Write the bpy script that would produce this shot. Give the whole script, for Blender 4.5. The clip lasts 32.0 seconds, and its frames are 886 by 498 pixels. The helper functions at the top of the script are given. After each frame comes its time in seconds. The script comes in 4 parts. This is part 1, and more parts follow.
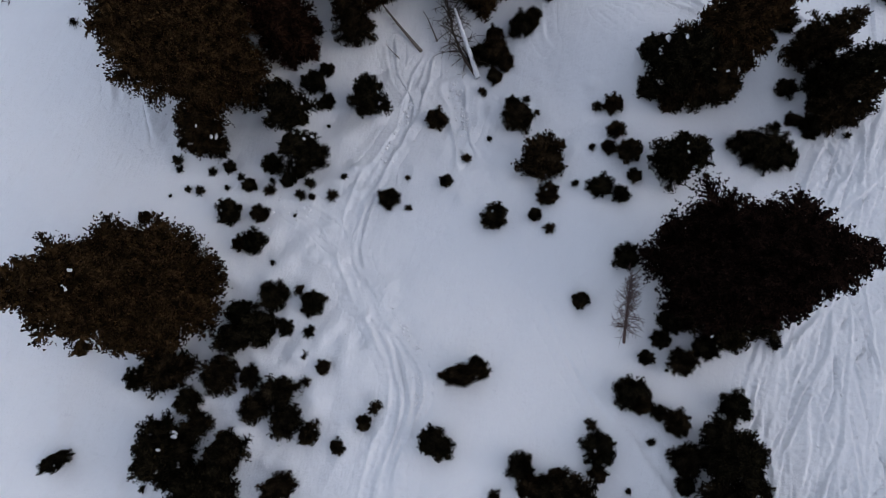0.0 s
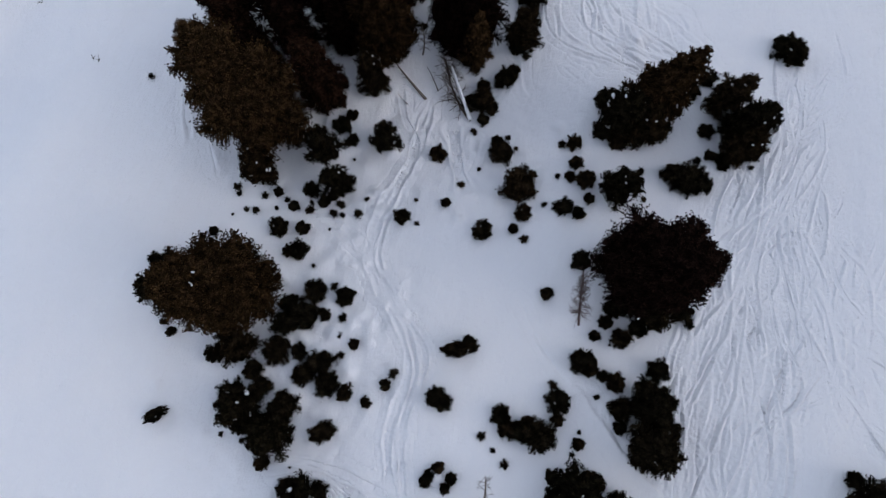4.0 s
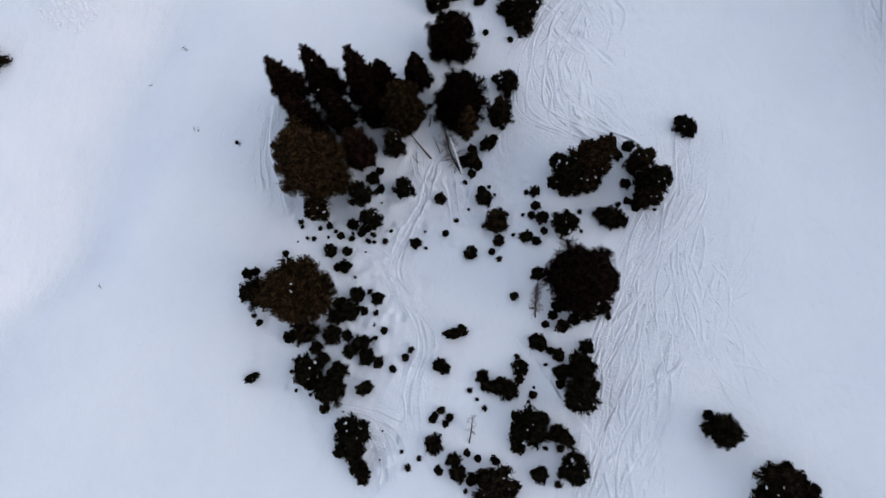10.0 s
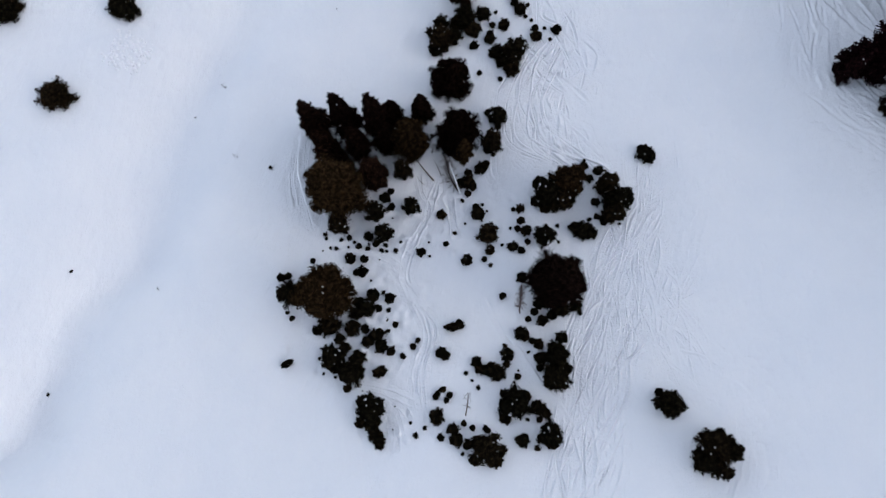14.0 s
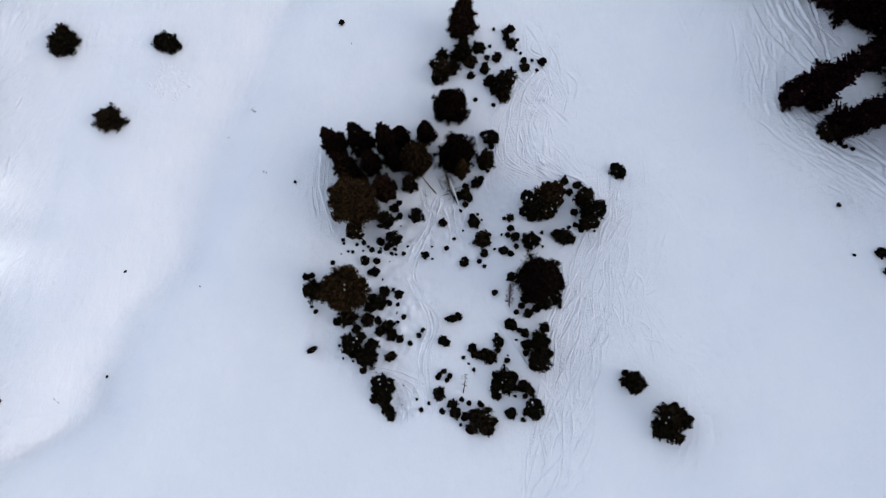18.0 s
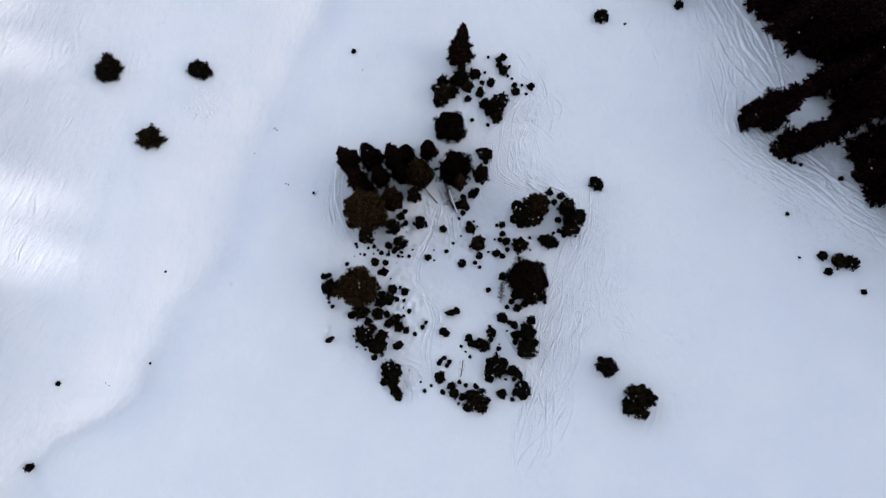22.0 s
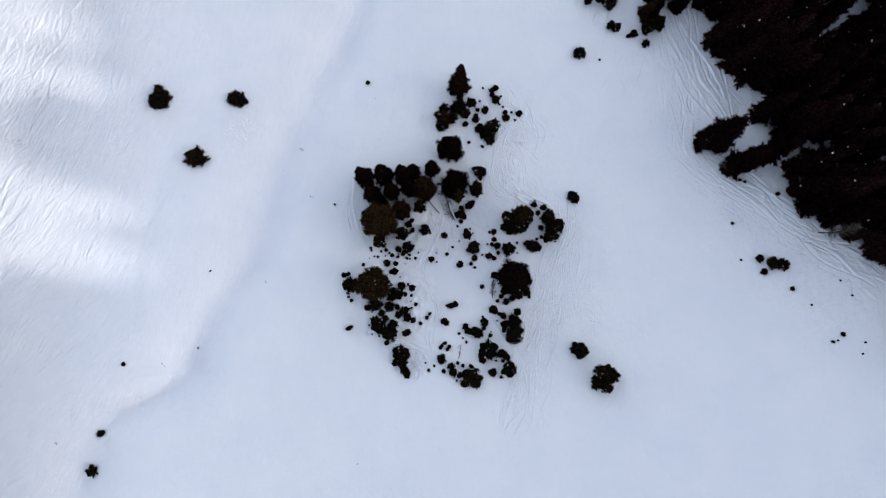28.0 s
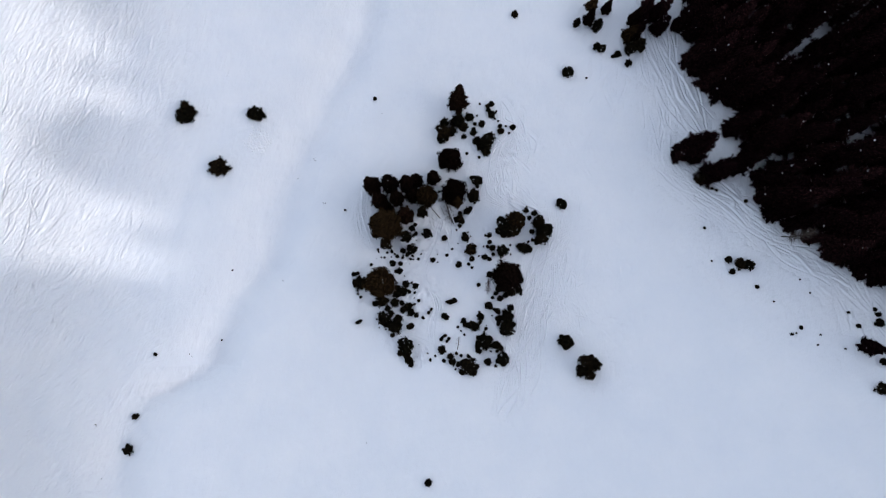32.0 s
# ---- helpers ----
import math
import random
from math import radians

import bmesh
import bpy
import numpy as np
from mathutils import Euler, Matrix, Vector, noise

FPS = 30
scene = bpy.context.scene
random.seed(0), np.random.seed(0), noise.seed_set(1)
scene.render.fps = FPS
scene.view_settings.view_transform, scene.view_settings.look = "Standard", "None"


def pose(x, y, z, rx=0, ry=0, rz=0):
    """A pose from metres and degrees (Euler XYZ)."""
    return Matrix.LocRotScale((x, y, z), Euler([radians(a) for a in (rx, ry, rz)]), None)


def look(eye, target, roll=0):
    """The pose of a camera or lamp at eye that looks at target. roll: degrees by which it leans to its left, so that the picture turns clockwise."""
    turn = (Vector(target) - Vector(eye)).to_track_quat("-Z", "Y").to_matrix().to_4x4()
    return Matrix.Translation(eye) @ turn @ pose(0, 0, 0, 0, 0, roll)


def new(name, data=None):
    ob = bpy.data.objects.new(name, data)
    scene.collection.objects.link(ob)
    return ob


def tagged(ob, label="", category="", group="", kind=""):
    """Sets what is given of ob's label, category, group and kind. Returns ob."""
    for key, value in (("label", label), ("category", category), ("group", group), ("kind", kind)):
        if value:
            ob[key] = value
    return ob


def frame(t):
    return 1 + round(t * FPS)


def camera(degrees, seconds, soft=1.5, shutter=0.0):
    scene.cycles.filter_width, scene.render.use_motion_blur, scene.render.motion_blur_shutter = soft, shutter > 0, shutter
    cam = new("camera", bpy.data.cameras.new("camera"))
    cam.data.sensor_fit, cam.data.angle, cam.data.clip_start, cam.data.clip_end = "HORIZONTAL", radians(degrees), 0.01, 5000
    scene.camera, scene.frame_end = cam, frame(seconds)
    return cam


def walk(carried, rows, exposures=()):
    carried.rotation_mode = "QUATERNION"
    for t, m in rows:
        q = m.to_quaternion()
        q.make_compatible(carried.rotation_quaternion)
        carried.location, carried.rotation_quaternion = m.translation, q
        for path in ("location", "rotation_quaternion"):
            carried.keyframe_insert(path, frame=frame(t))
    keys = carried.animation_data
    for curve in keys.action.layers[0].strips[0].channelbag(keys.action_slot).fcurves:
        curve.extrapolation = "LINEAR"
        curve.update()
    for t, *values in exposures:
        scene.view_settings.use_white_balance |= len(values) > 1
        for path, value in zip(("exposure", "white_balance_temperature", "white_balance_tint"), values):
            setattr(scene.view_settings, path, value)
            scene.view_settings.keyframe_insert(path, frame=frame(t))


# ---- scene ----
# ------------------------------------------------------------------ camera
LENS, METRES, EYE, TILT = 68.0, 125.0, 38.0, -86.46
cam = camera(LENS, 32.0, soft=0.6)
ROWS = [
    (0.0, 0.00000, 0.00000, 0.00000, 0.000, 0.000, -0.000),
    (0.5, -0.00014, -0.00740, -0.00063, 0.028, 0.007, 0.020),
    (1.0, -0.00014, -0.01530, -0.00078, -0.007, -0.014, 0.030),
    (1.5, -0.00035, -0.02440, -0.00028, -0.028, -0.028, 0.030),
    (2.0, -0.00056, -0.03890, 0.00063, -0.035, -0.021, 0.050),
    (2.5, -0.00078, -0.05490, 0.00134, -0.099, -0.021, 0.080),
    (3.0, -0.00092, -0.07070, 0.00218, -0.092, -0.021, 0.080),
    (3.5, -0.00099, -0.08540, 0.00303, -0.113, -0.021, 0.100),
    (5.5, -0.00254, -0.15070, 0.00768, -0.233, -0.007, 0.170),
    (6.0, -0.00254, -0.16720, 0.00902, -0.211, 0.007, 0.190),
    (6.5, -0.00247, -0.18360, 0.01043, -0.197, 0.007, 0.210),
    (7.0, -0.00268, -0.20010, 0.01156, -0.183, 0.028, 0.210),
    (7.5, -0.00296, -0.21500, 0.01304, -0.211, 0.007, 0.250),
    (8.0, -0.00296, -0.23120, 0.01416, -0.183, 0.021, 0.230),
    (8.5, -0.00268, -0.24650, 0.01529, -0.176, 0.028, 0.240),
    (9.0, -0.00324, -0.26290, 0.01628, -0.211, 0.042, 0.230),
    (9.5, -0.00331, -0.27940, 0.01769, -0.190, 0.056, 0.230),
    (10.0, -0.00282, -0.29560, 0.01909, -0.169, 0.049, 0.300),
    (10.5, -0.00268, -0.31060, 0.02015, -0.176, 0.049, 0.280),
    (11.0, -0.00317, -0.32700, 0.02163, -0.169, 0.014, 0.330),
    (11.5, -0.00380, -0.34320, 0.02290, -0.204, 0.028, 0.360),
    (12.0, -0.00423, -0.35930, 0.02452, -0.197, 0.014, 0.370),
    (12.5, -0.00458, -0.37420, 0.02572, -0.204, 0.021, 0.390),
    (13.0, -0.00402, -0.39040, 0.02677, -0.162, 0.035, 0.380),
    (13.5, -0.00430, -0.40620, 0.02783, -0.190, -0.007, 0.410),
    (14.0, -0.00444, -0.42230, 0.02889, -0.197, -0.014, 0.430),
    (14.5, -0.00458, -0.43710, 0.02931, -0.197, 0.007, 0.430),
    (16.5, -0.00691, -0.50150, 0.03319, -0.296, -0.113, 0.400),
    (17.0, -0.00698, -0.51800, 0.03417, -0.282, -0.148, 0.400),
    (17.5, -0.00698, -0.53410, 0.03530, -0.261, -0.169, 0.410),
    (18.0, -0.00712, -0.55070, 0.03636, -0.254, -0.197, 0.420),
    (18.5, -0.00719, -0.56550, 0.03727, -0.254, -0.197, 0.440),
    (19.0, -0.00698, -0.58210, 0.03791, -0.240, -0.225, 0.430),
    (19.5, -0.00712, -0.59850, 0.03868, -0.225, -0.240, 0.430),
    (20.0, -0.00733, -0.61440, 0.03939, -0.240, -0.247, 0.450),
    (20.5, -0.00740, -0.62960, 0.04037, -0.233, -0.268, 0.430),
    (21.0, -0.00761, -0.64600, 0.04136, -0.225, -0.275, 0.430),
    (21.5, -0.00775, -0.66240, 0.04235, -0.204, -0.296, 0.430),
    (22.0, -0.00747, -0.67880, 0.04312, -0.211, -0.289, 0.420),
    (22.5, -0.00740, -0.69380, 0.04474, -0.225, -0.324, 0.390),
    (23.0, -0.00775, -0.71020, 0.04502, -0.211, -0.317, 0.400),
    (23.5, -0.00810, -0.72640, 0.04650, -0.211, -0.352, 0.380),
    (24.0, -0.00838, -0.74260, 0.04707, -0.204, -0.373, 0.400),
    (24.5, -0.00860, -0.75750, 0.04805, -0.197, -0.395, 0.390),
    (25.0, -0.00874, -0.77380, 0.04812, -0.190, -0.395, 0.350),
    (25.5, -0.00881, -0.78910, 0.04855, -0.176, -0.395, 0.360),
    (27.5, -0.00881, -0.85310, 0.05369, -0.162, -0.500, 0.340),
    (28.0, -0.00902, -0.86950, 0.05503, -0.162, -0.535, 0.360),
    (28.5, -0.00909, -0.88560, 0.05559, -0.162, -0.535, 0.340),
    (29.0, -0.00909, -0.90190, 0.05644, -0.148, -0.543, 0.340),
    (29.5, -0.00902, -0.91710, 0.05764, -0.155, -0.571, 0.340),
    (30.0, -0.00923, -0.93330, 0.05848, -0.148, -0.578, 0.330),
    (30.5, -0.00951, -0.94930, 0.05905, -0.134, -0.592, 0.320),
    (31.0, -0.00930, -0.96530, 0.05996, -0.134, -0.599, 0.320),
    (31.5, -0.00916, -0.97980, 0.06074, -0.127, -0.606, 0.300),
    (32.0, -0.00909, -0.99530, 0.06158, -0.120, -0.620, 0.300),
]
EXPOSURES = [(0.0, 0.90, 6420, 13), (3.0, 0.99, 6420, 13), (6.0, 1.06, 6390, 12), (13.0, 1.17, 6340, 11), (20.0, 1.18, 6330, 11), (32.0, 1.11, 6270, 11)]
walk(cam, [(t, pose(0, 0, EYE, TILT) @ pose(METRES * x, METRES * y, METRES * z, 90 + pitch, roll, yaw)) for t, x, y, z, yaw, pitch, roll in ROWS], EXPOSURES)

# ------------------------------------------------------------------ light
SUN_ELEVATION, SUN_EAST = 25.0, 99.6
world = bpy.data.worlds.new("winter_sky")
scene.world = world
world.use_nodes = True
wn, wl = world.node_tree.nodes, world.node_tree.links
sky = wn.new("ShaderNodeTexSky")
sky.sky_type = "NISHITA"
sky.sun_disc = False
sky.sun_elevation, sky.sun_rotation = radians(SUN_ELEVATION), radians(SUN_EAST)
sky.altitude, sky.air_density, sky.dust_density, sky.ozone_density = 1800, 1.0, 8.0, 1.0
haze = wn.new("ShaderNodeHueSaturation")
haze.inputs["Saturation"].default_value = 0.5
wl.new(sky.outputs[0], haze.inputs["Color"])
wl.new(haze.outputs[0], wn["Background"].inputs[0])
wn["Background"].inputs[1].default_value = 0.15
sun = new("sun", bpy.data.lights.new("sun", "SUN"))
sun.data.energy, sun.data.angle, sun.data.color = 1.25, radians(0.53), (1.0, 0.95, 0.9)
toward_sun = Vector((1.0, -0.17, 0.4663 * 1.0144))
sun.matrix_world = look(toward_sun * 400, (0, 0, 0))


# ------------------------------------------------------------------ materials
def material(name, rough=0.8):
    m = bpy.data.materials.new(name)
    m.use_nodes = True
    n, l = m.node_tree.nodes, m.node_tree.links
    b = n["Principled BSDF"]
    b.inputs["Roughness"].default_value = rough
    b.inputs["Specular IOR Level"].default_value = 0.25
    return m, n, l, b


def texture(n, l, scale, detail=4.0, rough=0.55, stretch=None):
    c = n.new("ShaderNodeNewGeometry")
    t = n.new("ShaderNodeTexNoise")
    t.inputs["Scale"].default_value, t.inputs["Detail"].default_value, t.inputs["Roughness"].default_value = scale, detail, rough
    if stretch:
        p = n.new("ShaderNodeMapping")
        p.vector_type = "TEXTURE"
        p.inputs["Scale"].default_value, p.inputs["Rotation"].default_value = [1 / v for v in stretch[:3]], (0, 0, radians(stretch[3]))
        l.new(c.outputs["Position"], p.inputs["Vector"])
        l.new(p.outputs[0], t.inputs["Vector"])
    else:
        l.new(c.outputs["Position"], t.inputs["Vector"])
    return t


def ramp(n, l, source, stops):
    r = n.new("ShaderNodeValToRGB")
    r.color_ramp.elements[0].position, r.color_ramp.elements[0].color = stops[0][0], (*stops[0][1], 1)
    r.color_ramp.elements[1].position, r.color_ramp.elements[1].color = stops[-1][0], (*stops[-1][1], 1)
    for at, colour in stops[1:-1]:
        r.color_ramp.elements.new(at).color = (*colour, 1)
    l.new(source, r.inputs[0])
    return r


def bumped(n, l, b, layers):
    """Stacks fine relief: (texture, strength, depth in metres)."""
    last = None
    for t, strength, depth in layers:
        k = n.new("ShaderNodeBump")
        k.inputs["Strength"].default_value, k.inputs["Distance"].default_value = strength, depth
        l.new(t.outputs[0], k.inputs["Height"])
        if last:
            l.new(last.outputs[0], k.inputs["Normal"])
        last = k
    l.new(last.outputs[0], b.inputs["Normal"])


def snow_material(name, low, high, rough):
    """Wind-packed snow: soft drifts, fine grain, and old scratches that are dense on the west slope."""
    m, n, l, b = material(name, 0.75)
    wide, fine, drift = texture(n, l, 0.09, 5), texture(n, l, 3.2, 5, 0.6), texture(n, l, 0.5, 4, 0.55, (1.0, 0.45, 1.0, -20))
    swell = texture(n, l, 0.14, 3, 0.5, (1.0, 0.5, 1.0, -35))
    ripple, scratch, cross = texture(n, l, 1.5, 4, 0.6, (1.0, 0.35, 1.0, -30)), texture(n, l, 0.9, 6, 0.7, (1.0, 0.12, 1.0, -27)), texture(n, l, 1.3, 5, 0.68, (1.0, 0.16, 1.0, -52))
    r = ramp(n, l, wide.outputs[0], [(0.3, low), (0.75, high)])
    l.new(r.outputs[0], b.inputs["Base Color"])
    grain = texture(n, l, 9.0, 3, 0.6)
    g, xyz, span, both = n.new("ShaderNodeNewGeometry"), n.new("ShaderNodeSeparateXYZ"), n.new("ShaderNodeMapRange"), n.new("ShaderNodeMath")
    span.inputs["From Min"].default_value, span.inputs["From Max"].default_value = -62.0, -98.0
    span.inputs["To Min"].default_value, span.inputs["To Max"].default_value = 0.03, 1.0
    both.operation = "MINIMUM"
    l.new(g.outputs["Position"], xyz.inputs[0])
    l.new(xyz.outputs["X"], span.inputs["Value"])
    l.new(scratch.outputs[0], both.inputs[0])
    l.new(cross.outputs[0], both.inputs[1])
    many = n.new("ShaderNodeMath")
    many.operation = "MULTIPLY"
    l.new(span.outputs[0], many.inputs[0])
    l.new(both.outputs[0], many.inputs[1])
    bumped(n, l, b, [(swell, 0.6, 0.9), (drift, 0.8, 0.42), (ripple, 0.4, 0.16), (many, 1.0, 1.35), (fine, 0.6, 0.06 * rough), (grain, 0.5, 0.03 * rough)])
    return m


def needle_material(name, dark, light, brown):
    m, n, l, b = material(name, 0.8)
    b.inputs["Specular IOR Level"].default_value = 0.0
    o, g = n.new("ShaderNodeObjectInfo"), n.new("ShaderNodeNewGeometry")
    each = ramp(n, l, o.outputs["Random"], [(0.0, dark), (0.6, light), (1.0, brown)])
    leaf = ramp(n, l, g.outputs["Random Per Island"], [(0.0, (0.45, 0.45, 0.45)), (0.7, (1.0, 1.0, 1.0)), (1.0, (1.55, 1.5, 1.4))])
    mix = n.new("ShaderNodeMix")
    mix.data_type, mix.blend_type = "RGBA", "MULTIPLY"
    mix.inputs[0].default_value = 1.0
    l.new(each.outputs[0], mix.inputs[6])
    l.new(leaf.outputs[0], mix.inputs[7])
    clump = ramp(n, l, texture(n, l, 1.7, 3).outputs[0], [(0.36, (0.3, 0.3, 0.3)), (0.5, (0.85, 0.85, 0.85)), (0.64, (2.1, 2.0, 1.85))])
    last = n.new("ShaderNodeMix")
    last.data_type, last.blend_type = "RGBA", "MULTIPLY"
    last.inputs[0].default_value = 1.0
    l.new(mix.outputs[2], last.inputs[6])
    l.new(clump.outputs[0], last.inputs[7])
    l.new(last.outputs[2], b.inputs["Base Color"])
    return m


def bark_material(name, low, high):
    m, n, l, b = material(name, 0.9)
    t = texture(n, l, 9.0, 6, 0.65, (1, 1, 0.25, 0))
    r = ramp(n, l, t.outputs[0], [(0.3, low), (0.7, high)])
    l.new(r.outputs[0], b.inputs["Base Color"])
    bumped(n, l, b, [(t, 0.6, 0.03)])
    return m


SNOW = snow_material("wind_packed_snow", (0.79, 0.805, 0.825), (0.85, 0.85, 0.85), 1.0)
CHURNED = snow_material("churned_snow", (0.86, 0.865, 0.875), (0.90, 0.90, 0.90), 1.5)
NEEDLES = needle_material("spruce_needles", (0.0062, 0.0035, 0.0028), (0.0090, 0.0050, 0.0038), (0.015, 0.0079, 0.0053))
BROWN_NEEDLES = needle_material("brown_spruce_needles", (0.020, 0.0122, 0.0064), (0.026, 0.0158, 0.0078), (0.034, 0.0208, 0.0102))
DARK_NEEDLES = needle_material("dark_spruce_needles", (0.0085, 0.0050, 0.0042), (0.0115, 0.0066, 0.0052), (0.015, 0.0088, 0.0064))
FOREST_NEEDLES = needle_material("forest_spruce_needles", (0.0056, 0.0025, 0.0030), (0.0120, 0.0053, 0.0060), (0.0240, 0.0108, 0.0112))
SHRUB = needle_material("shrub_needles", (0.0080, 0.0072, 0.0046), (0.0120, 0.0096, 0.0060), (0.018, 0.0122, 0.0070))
BARK = bark_material("spruce_bark", (0.035, 0.026, 0.020), (0.09, 0.07, 0.055))
LARCH_BARK = bark_material("larch_bark", (0.07, 0.045, 0.04), (0.16, 0.11, 0.10))
GREY_WOOD = bark_material("weathered_wood", (0.09, 0.075, 0.062), (0.24, 0.205, 0.175))


# ------------------------------------------------------------------ mesh helpers
def mesh_of(name, verts, faces, mat, smooth=False):
    me = bpy.data.meshes.new(name)
    me.from_pydata([tuple(v) for v in verts], [], faces)
    me.materials.append(mat)
    if smooth:
        me.shade_smooth()
    me.update()
    return me


def part(name, data, parent, label=""):
    ob = new(name, data)
    ob.parent = parent
    if label:
        ob["label"] = label
    if name == "snow":
        ob["kind"] = "stuff"
    return ob


def spline(points, step):
    """A smooth line through the points, sampled about every step metres."""
    p = np.array(points, float)
    p = np.vstack([2 * p[0] - p[1], p, 2 * p[-1] - p[-2]])
    out = []
    for a, b, c, d in zip(p[:-3], p[1:-2], p[2:-1], p[3:]):
        k = max(2, int(np.linalg.norm(c - b) / step))
        s = np.linspace(0, 1, k, endpoint=False)[:, None]
        out.append(0.5 * (2 * b + (c - a) * s + (2 * a - 5 * b + 4 * c - d) * s ** 2 + (3 * b - a - 3 * c + d) * s ** 3))
    out.append(p[-2][None])
    return np.vstack(out)


def tube(points, radii, sides=7):
    """Vertices and faces of a round, tapering limb along the points."""
    verts, faces = [], []
    pts = [Vector(p) for p in points]
    for i, p in enumerate(pts):
        way = (pts[min(i + 1, len(pts) - 1)] - pts[max(i - 1, 0)]).normalized()
        side = way.orthogonal().normalized()
        other = way.cross(side)
        for k in range(sides):
            a = math.tau * k / sides
            verts.append(p + (side * math.cos(a) + other * math.sin(a)) * radii[i])
    for i in range(len(pts) - 1):
        for k in range(sides):
            q = (k + 1) % sides
            faces.append((i * sides + k, i * sides + q, (i + 1) * sides + q, (i + 1) * sides + k))
    faces += [tuple(range(sides))[::-1], tuple(range(len(verts) - sides, len(verts)))]
    return verts, faces


def lumps(rng, spots, rough=0.35, flat=0.5):
    """Small flattened, uneven heaps of snow at the spots (x, y, z, size)."""
    verts, faces = [], []
    for x, y, z, size in spots:
        base, rings, n = len(verts), 3, 7
        wob = rng.uniform(1 - rough, 1 + rough, (rings + 1, n))
        for i in range(rings):
            q = i / rings
            for k in range(n):
                a, r = math.tau * k / n, size * math.cos(q * 1.45) * wob[i, k]
                verts.append((x + r * math.cos(a), y + r * math.sin(a), z + size * flat * math.sin(q * 1.45)))
        verts.append((x, y, z + size * flat))
        for i in range(rings - 1):
            for k in range(n):
                j = (k + 1) % n
                faces.append((base + i * n + k, base + i * n + j, base + (i + 1) * n + j, base + (i + 1) * n + k))
        for k in range(n):
            faces.append((base + (rings - 1) * n + k, base + (rings - 1) * n + (k + 1) % n, base + rings * n))
        faces.append(tuple(base + k for k in range(n))[::-1])
    return verts, faces


# ------------------------------------------------------------------ the snow slope
def gully_x(y):
    """Where the shallow gully runs, west of the grove."""
    return np.interp(y, [-90, -48, -34, -27, -24, -20, -15, -5, 3, 18, 31, 47, 59, 69, 81, 120], [-76, -76, -75.5, -71, -65, -59.5, -57.5, -53.5, -48.5, -43.5, -40.5, -33, -28, -24, -21.5, -16])


def height(x, y):
    """The snow's height: a slope falling to the north, a gully, and soft swells."""
    x, y = np.asarray(x, float), np.asarray(y, float)
    u, v = np.clip(x, -140, 140), np.clip(y, -95, 120)
    z = -1.48 + 0.0756 * u - 0.3251 * v + 0.000671 * u * u - 0.001106 * u * v + 0.001719 * v * v
    d = u - gully_x(v)
    wide = np.where(d < 0, 8.0, 9.0)
    z = z - np.interp(v, [-60, -10, 40, 60], [1.4, 2.0, 2.0, 2.6]) * np.exp(-(d / wide) ** 2)
    crease = np.interp(v, [-50, -25, -10, 10, 25, 45, 60, 90], [1.2, 2.4, 2.3, 1.5, 1.0, 1.1, 1.5, 1.5])
    z = z + 0.35 * np.exp(-((d + 15) / 8) ** 2) - crease * (1 + 0.4 * np.sin(v / 4)) * np.exp(-((d - 1.2 * np.sin(v / 5.0) - 0.8 * np.sin(v / 2.1)) / np.where(d < 0, 5.0, 5.4)) ** 2)
    # a faint terrace on the west slope and a fold in the south-west
    z = z + 0.5 * np.tanh((u - np.interp(v, [-20, 5, 30, 60], [-73, -69, -66, -60])) / 1.6) * np.exp(-((v - 14) / 22) ** 2)
    z = z - 0.7 * np.exp(-((u + 92 + 0.75 * (v + 40)) / 2.2) ** 2) * np.clip((-18 - v) / 10, 0, 1)
    z = z - 1.7 * np.exp(-((x - 2.0) ** 2 + (y - 15) ** 2) / 60)
    z = z + 0.22 * np.sin(x / 6.1 + 1.3 * np.sin(y / 9.0)) * np.sin(y / 7.3 + 0.8) + 0.12 * np.sin(x / 2.9 + y / 4.1) * np.sin(y / 3.3 - x / 5.7)
    # unseen mountainside in the east, added to keep the low sun off the slope
    near, far = np.clip((x - 112) / 100, 0, 1), np.clip((x - 112) / 588, 0, 1)
    rise = np.clip(far + 0.09 * near * (2 - near) * (1 - far), 0, 1) * np.clip((x - 112) / 12, 0, 1)
    z = z * (1 - rise) + 347 * rise + crest_teeth(y) * np.exp(-((x - 700) / 9) ** 2)
    return z


def crest_teeth(y):
    """Teeth added along the unseen crest; the sun reaches the west slope between them."""
    lit_from = np.interp(np.asarray(y, float) + 135, [-60, 2, 4.5, 5.5, 8, 12, 16, 18.5, 20.5, 23, 27, 31, 36, 40, 45, 48, 50.5, 53, 57, 59, 61, 66, 72, 80, 140], [-180, -150, -84, -60, -64, -78, -90, -78, -64, -78, -98, -112, -106, -110, -100, -84, -66, -84, -100, -88, -74, -84, -95, -102, -112])
    y = np.asarray(y, float)
    lit_from = lit_from + 2.5 * np.sin(y * 1.15) + 2 * np.sin(y * 2.0 + 1)
    return 0.473 * (-48 - lit_from)


def spaced(inner0, inner1, fine, mid0, mid1, coarse, far):
    """Grid lines: fine in the grove, coarser over the slope, wide apart out to the horizon."""
    a = list(np.arange(inner0, inner1 + fine / 2, fine))
    b = list(np.arange(inner1 + coarse, mid1, coarse)) + list(np.arange(inner0 - coarse, mid0, -coarse))
    step, up, down, c = coarse, max(b), min(b), []
    while up < far:
        step *= 1.18
        up, down = up + step, down - step
        c += [up, down]
    return np.array(sorted(a + b + c))


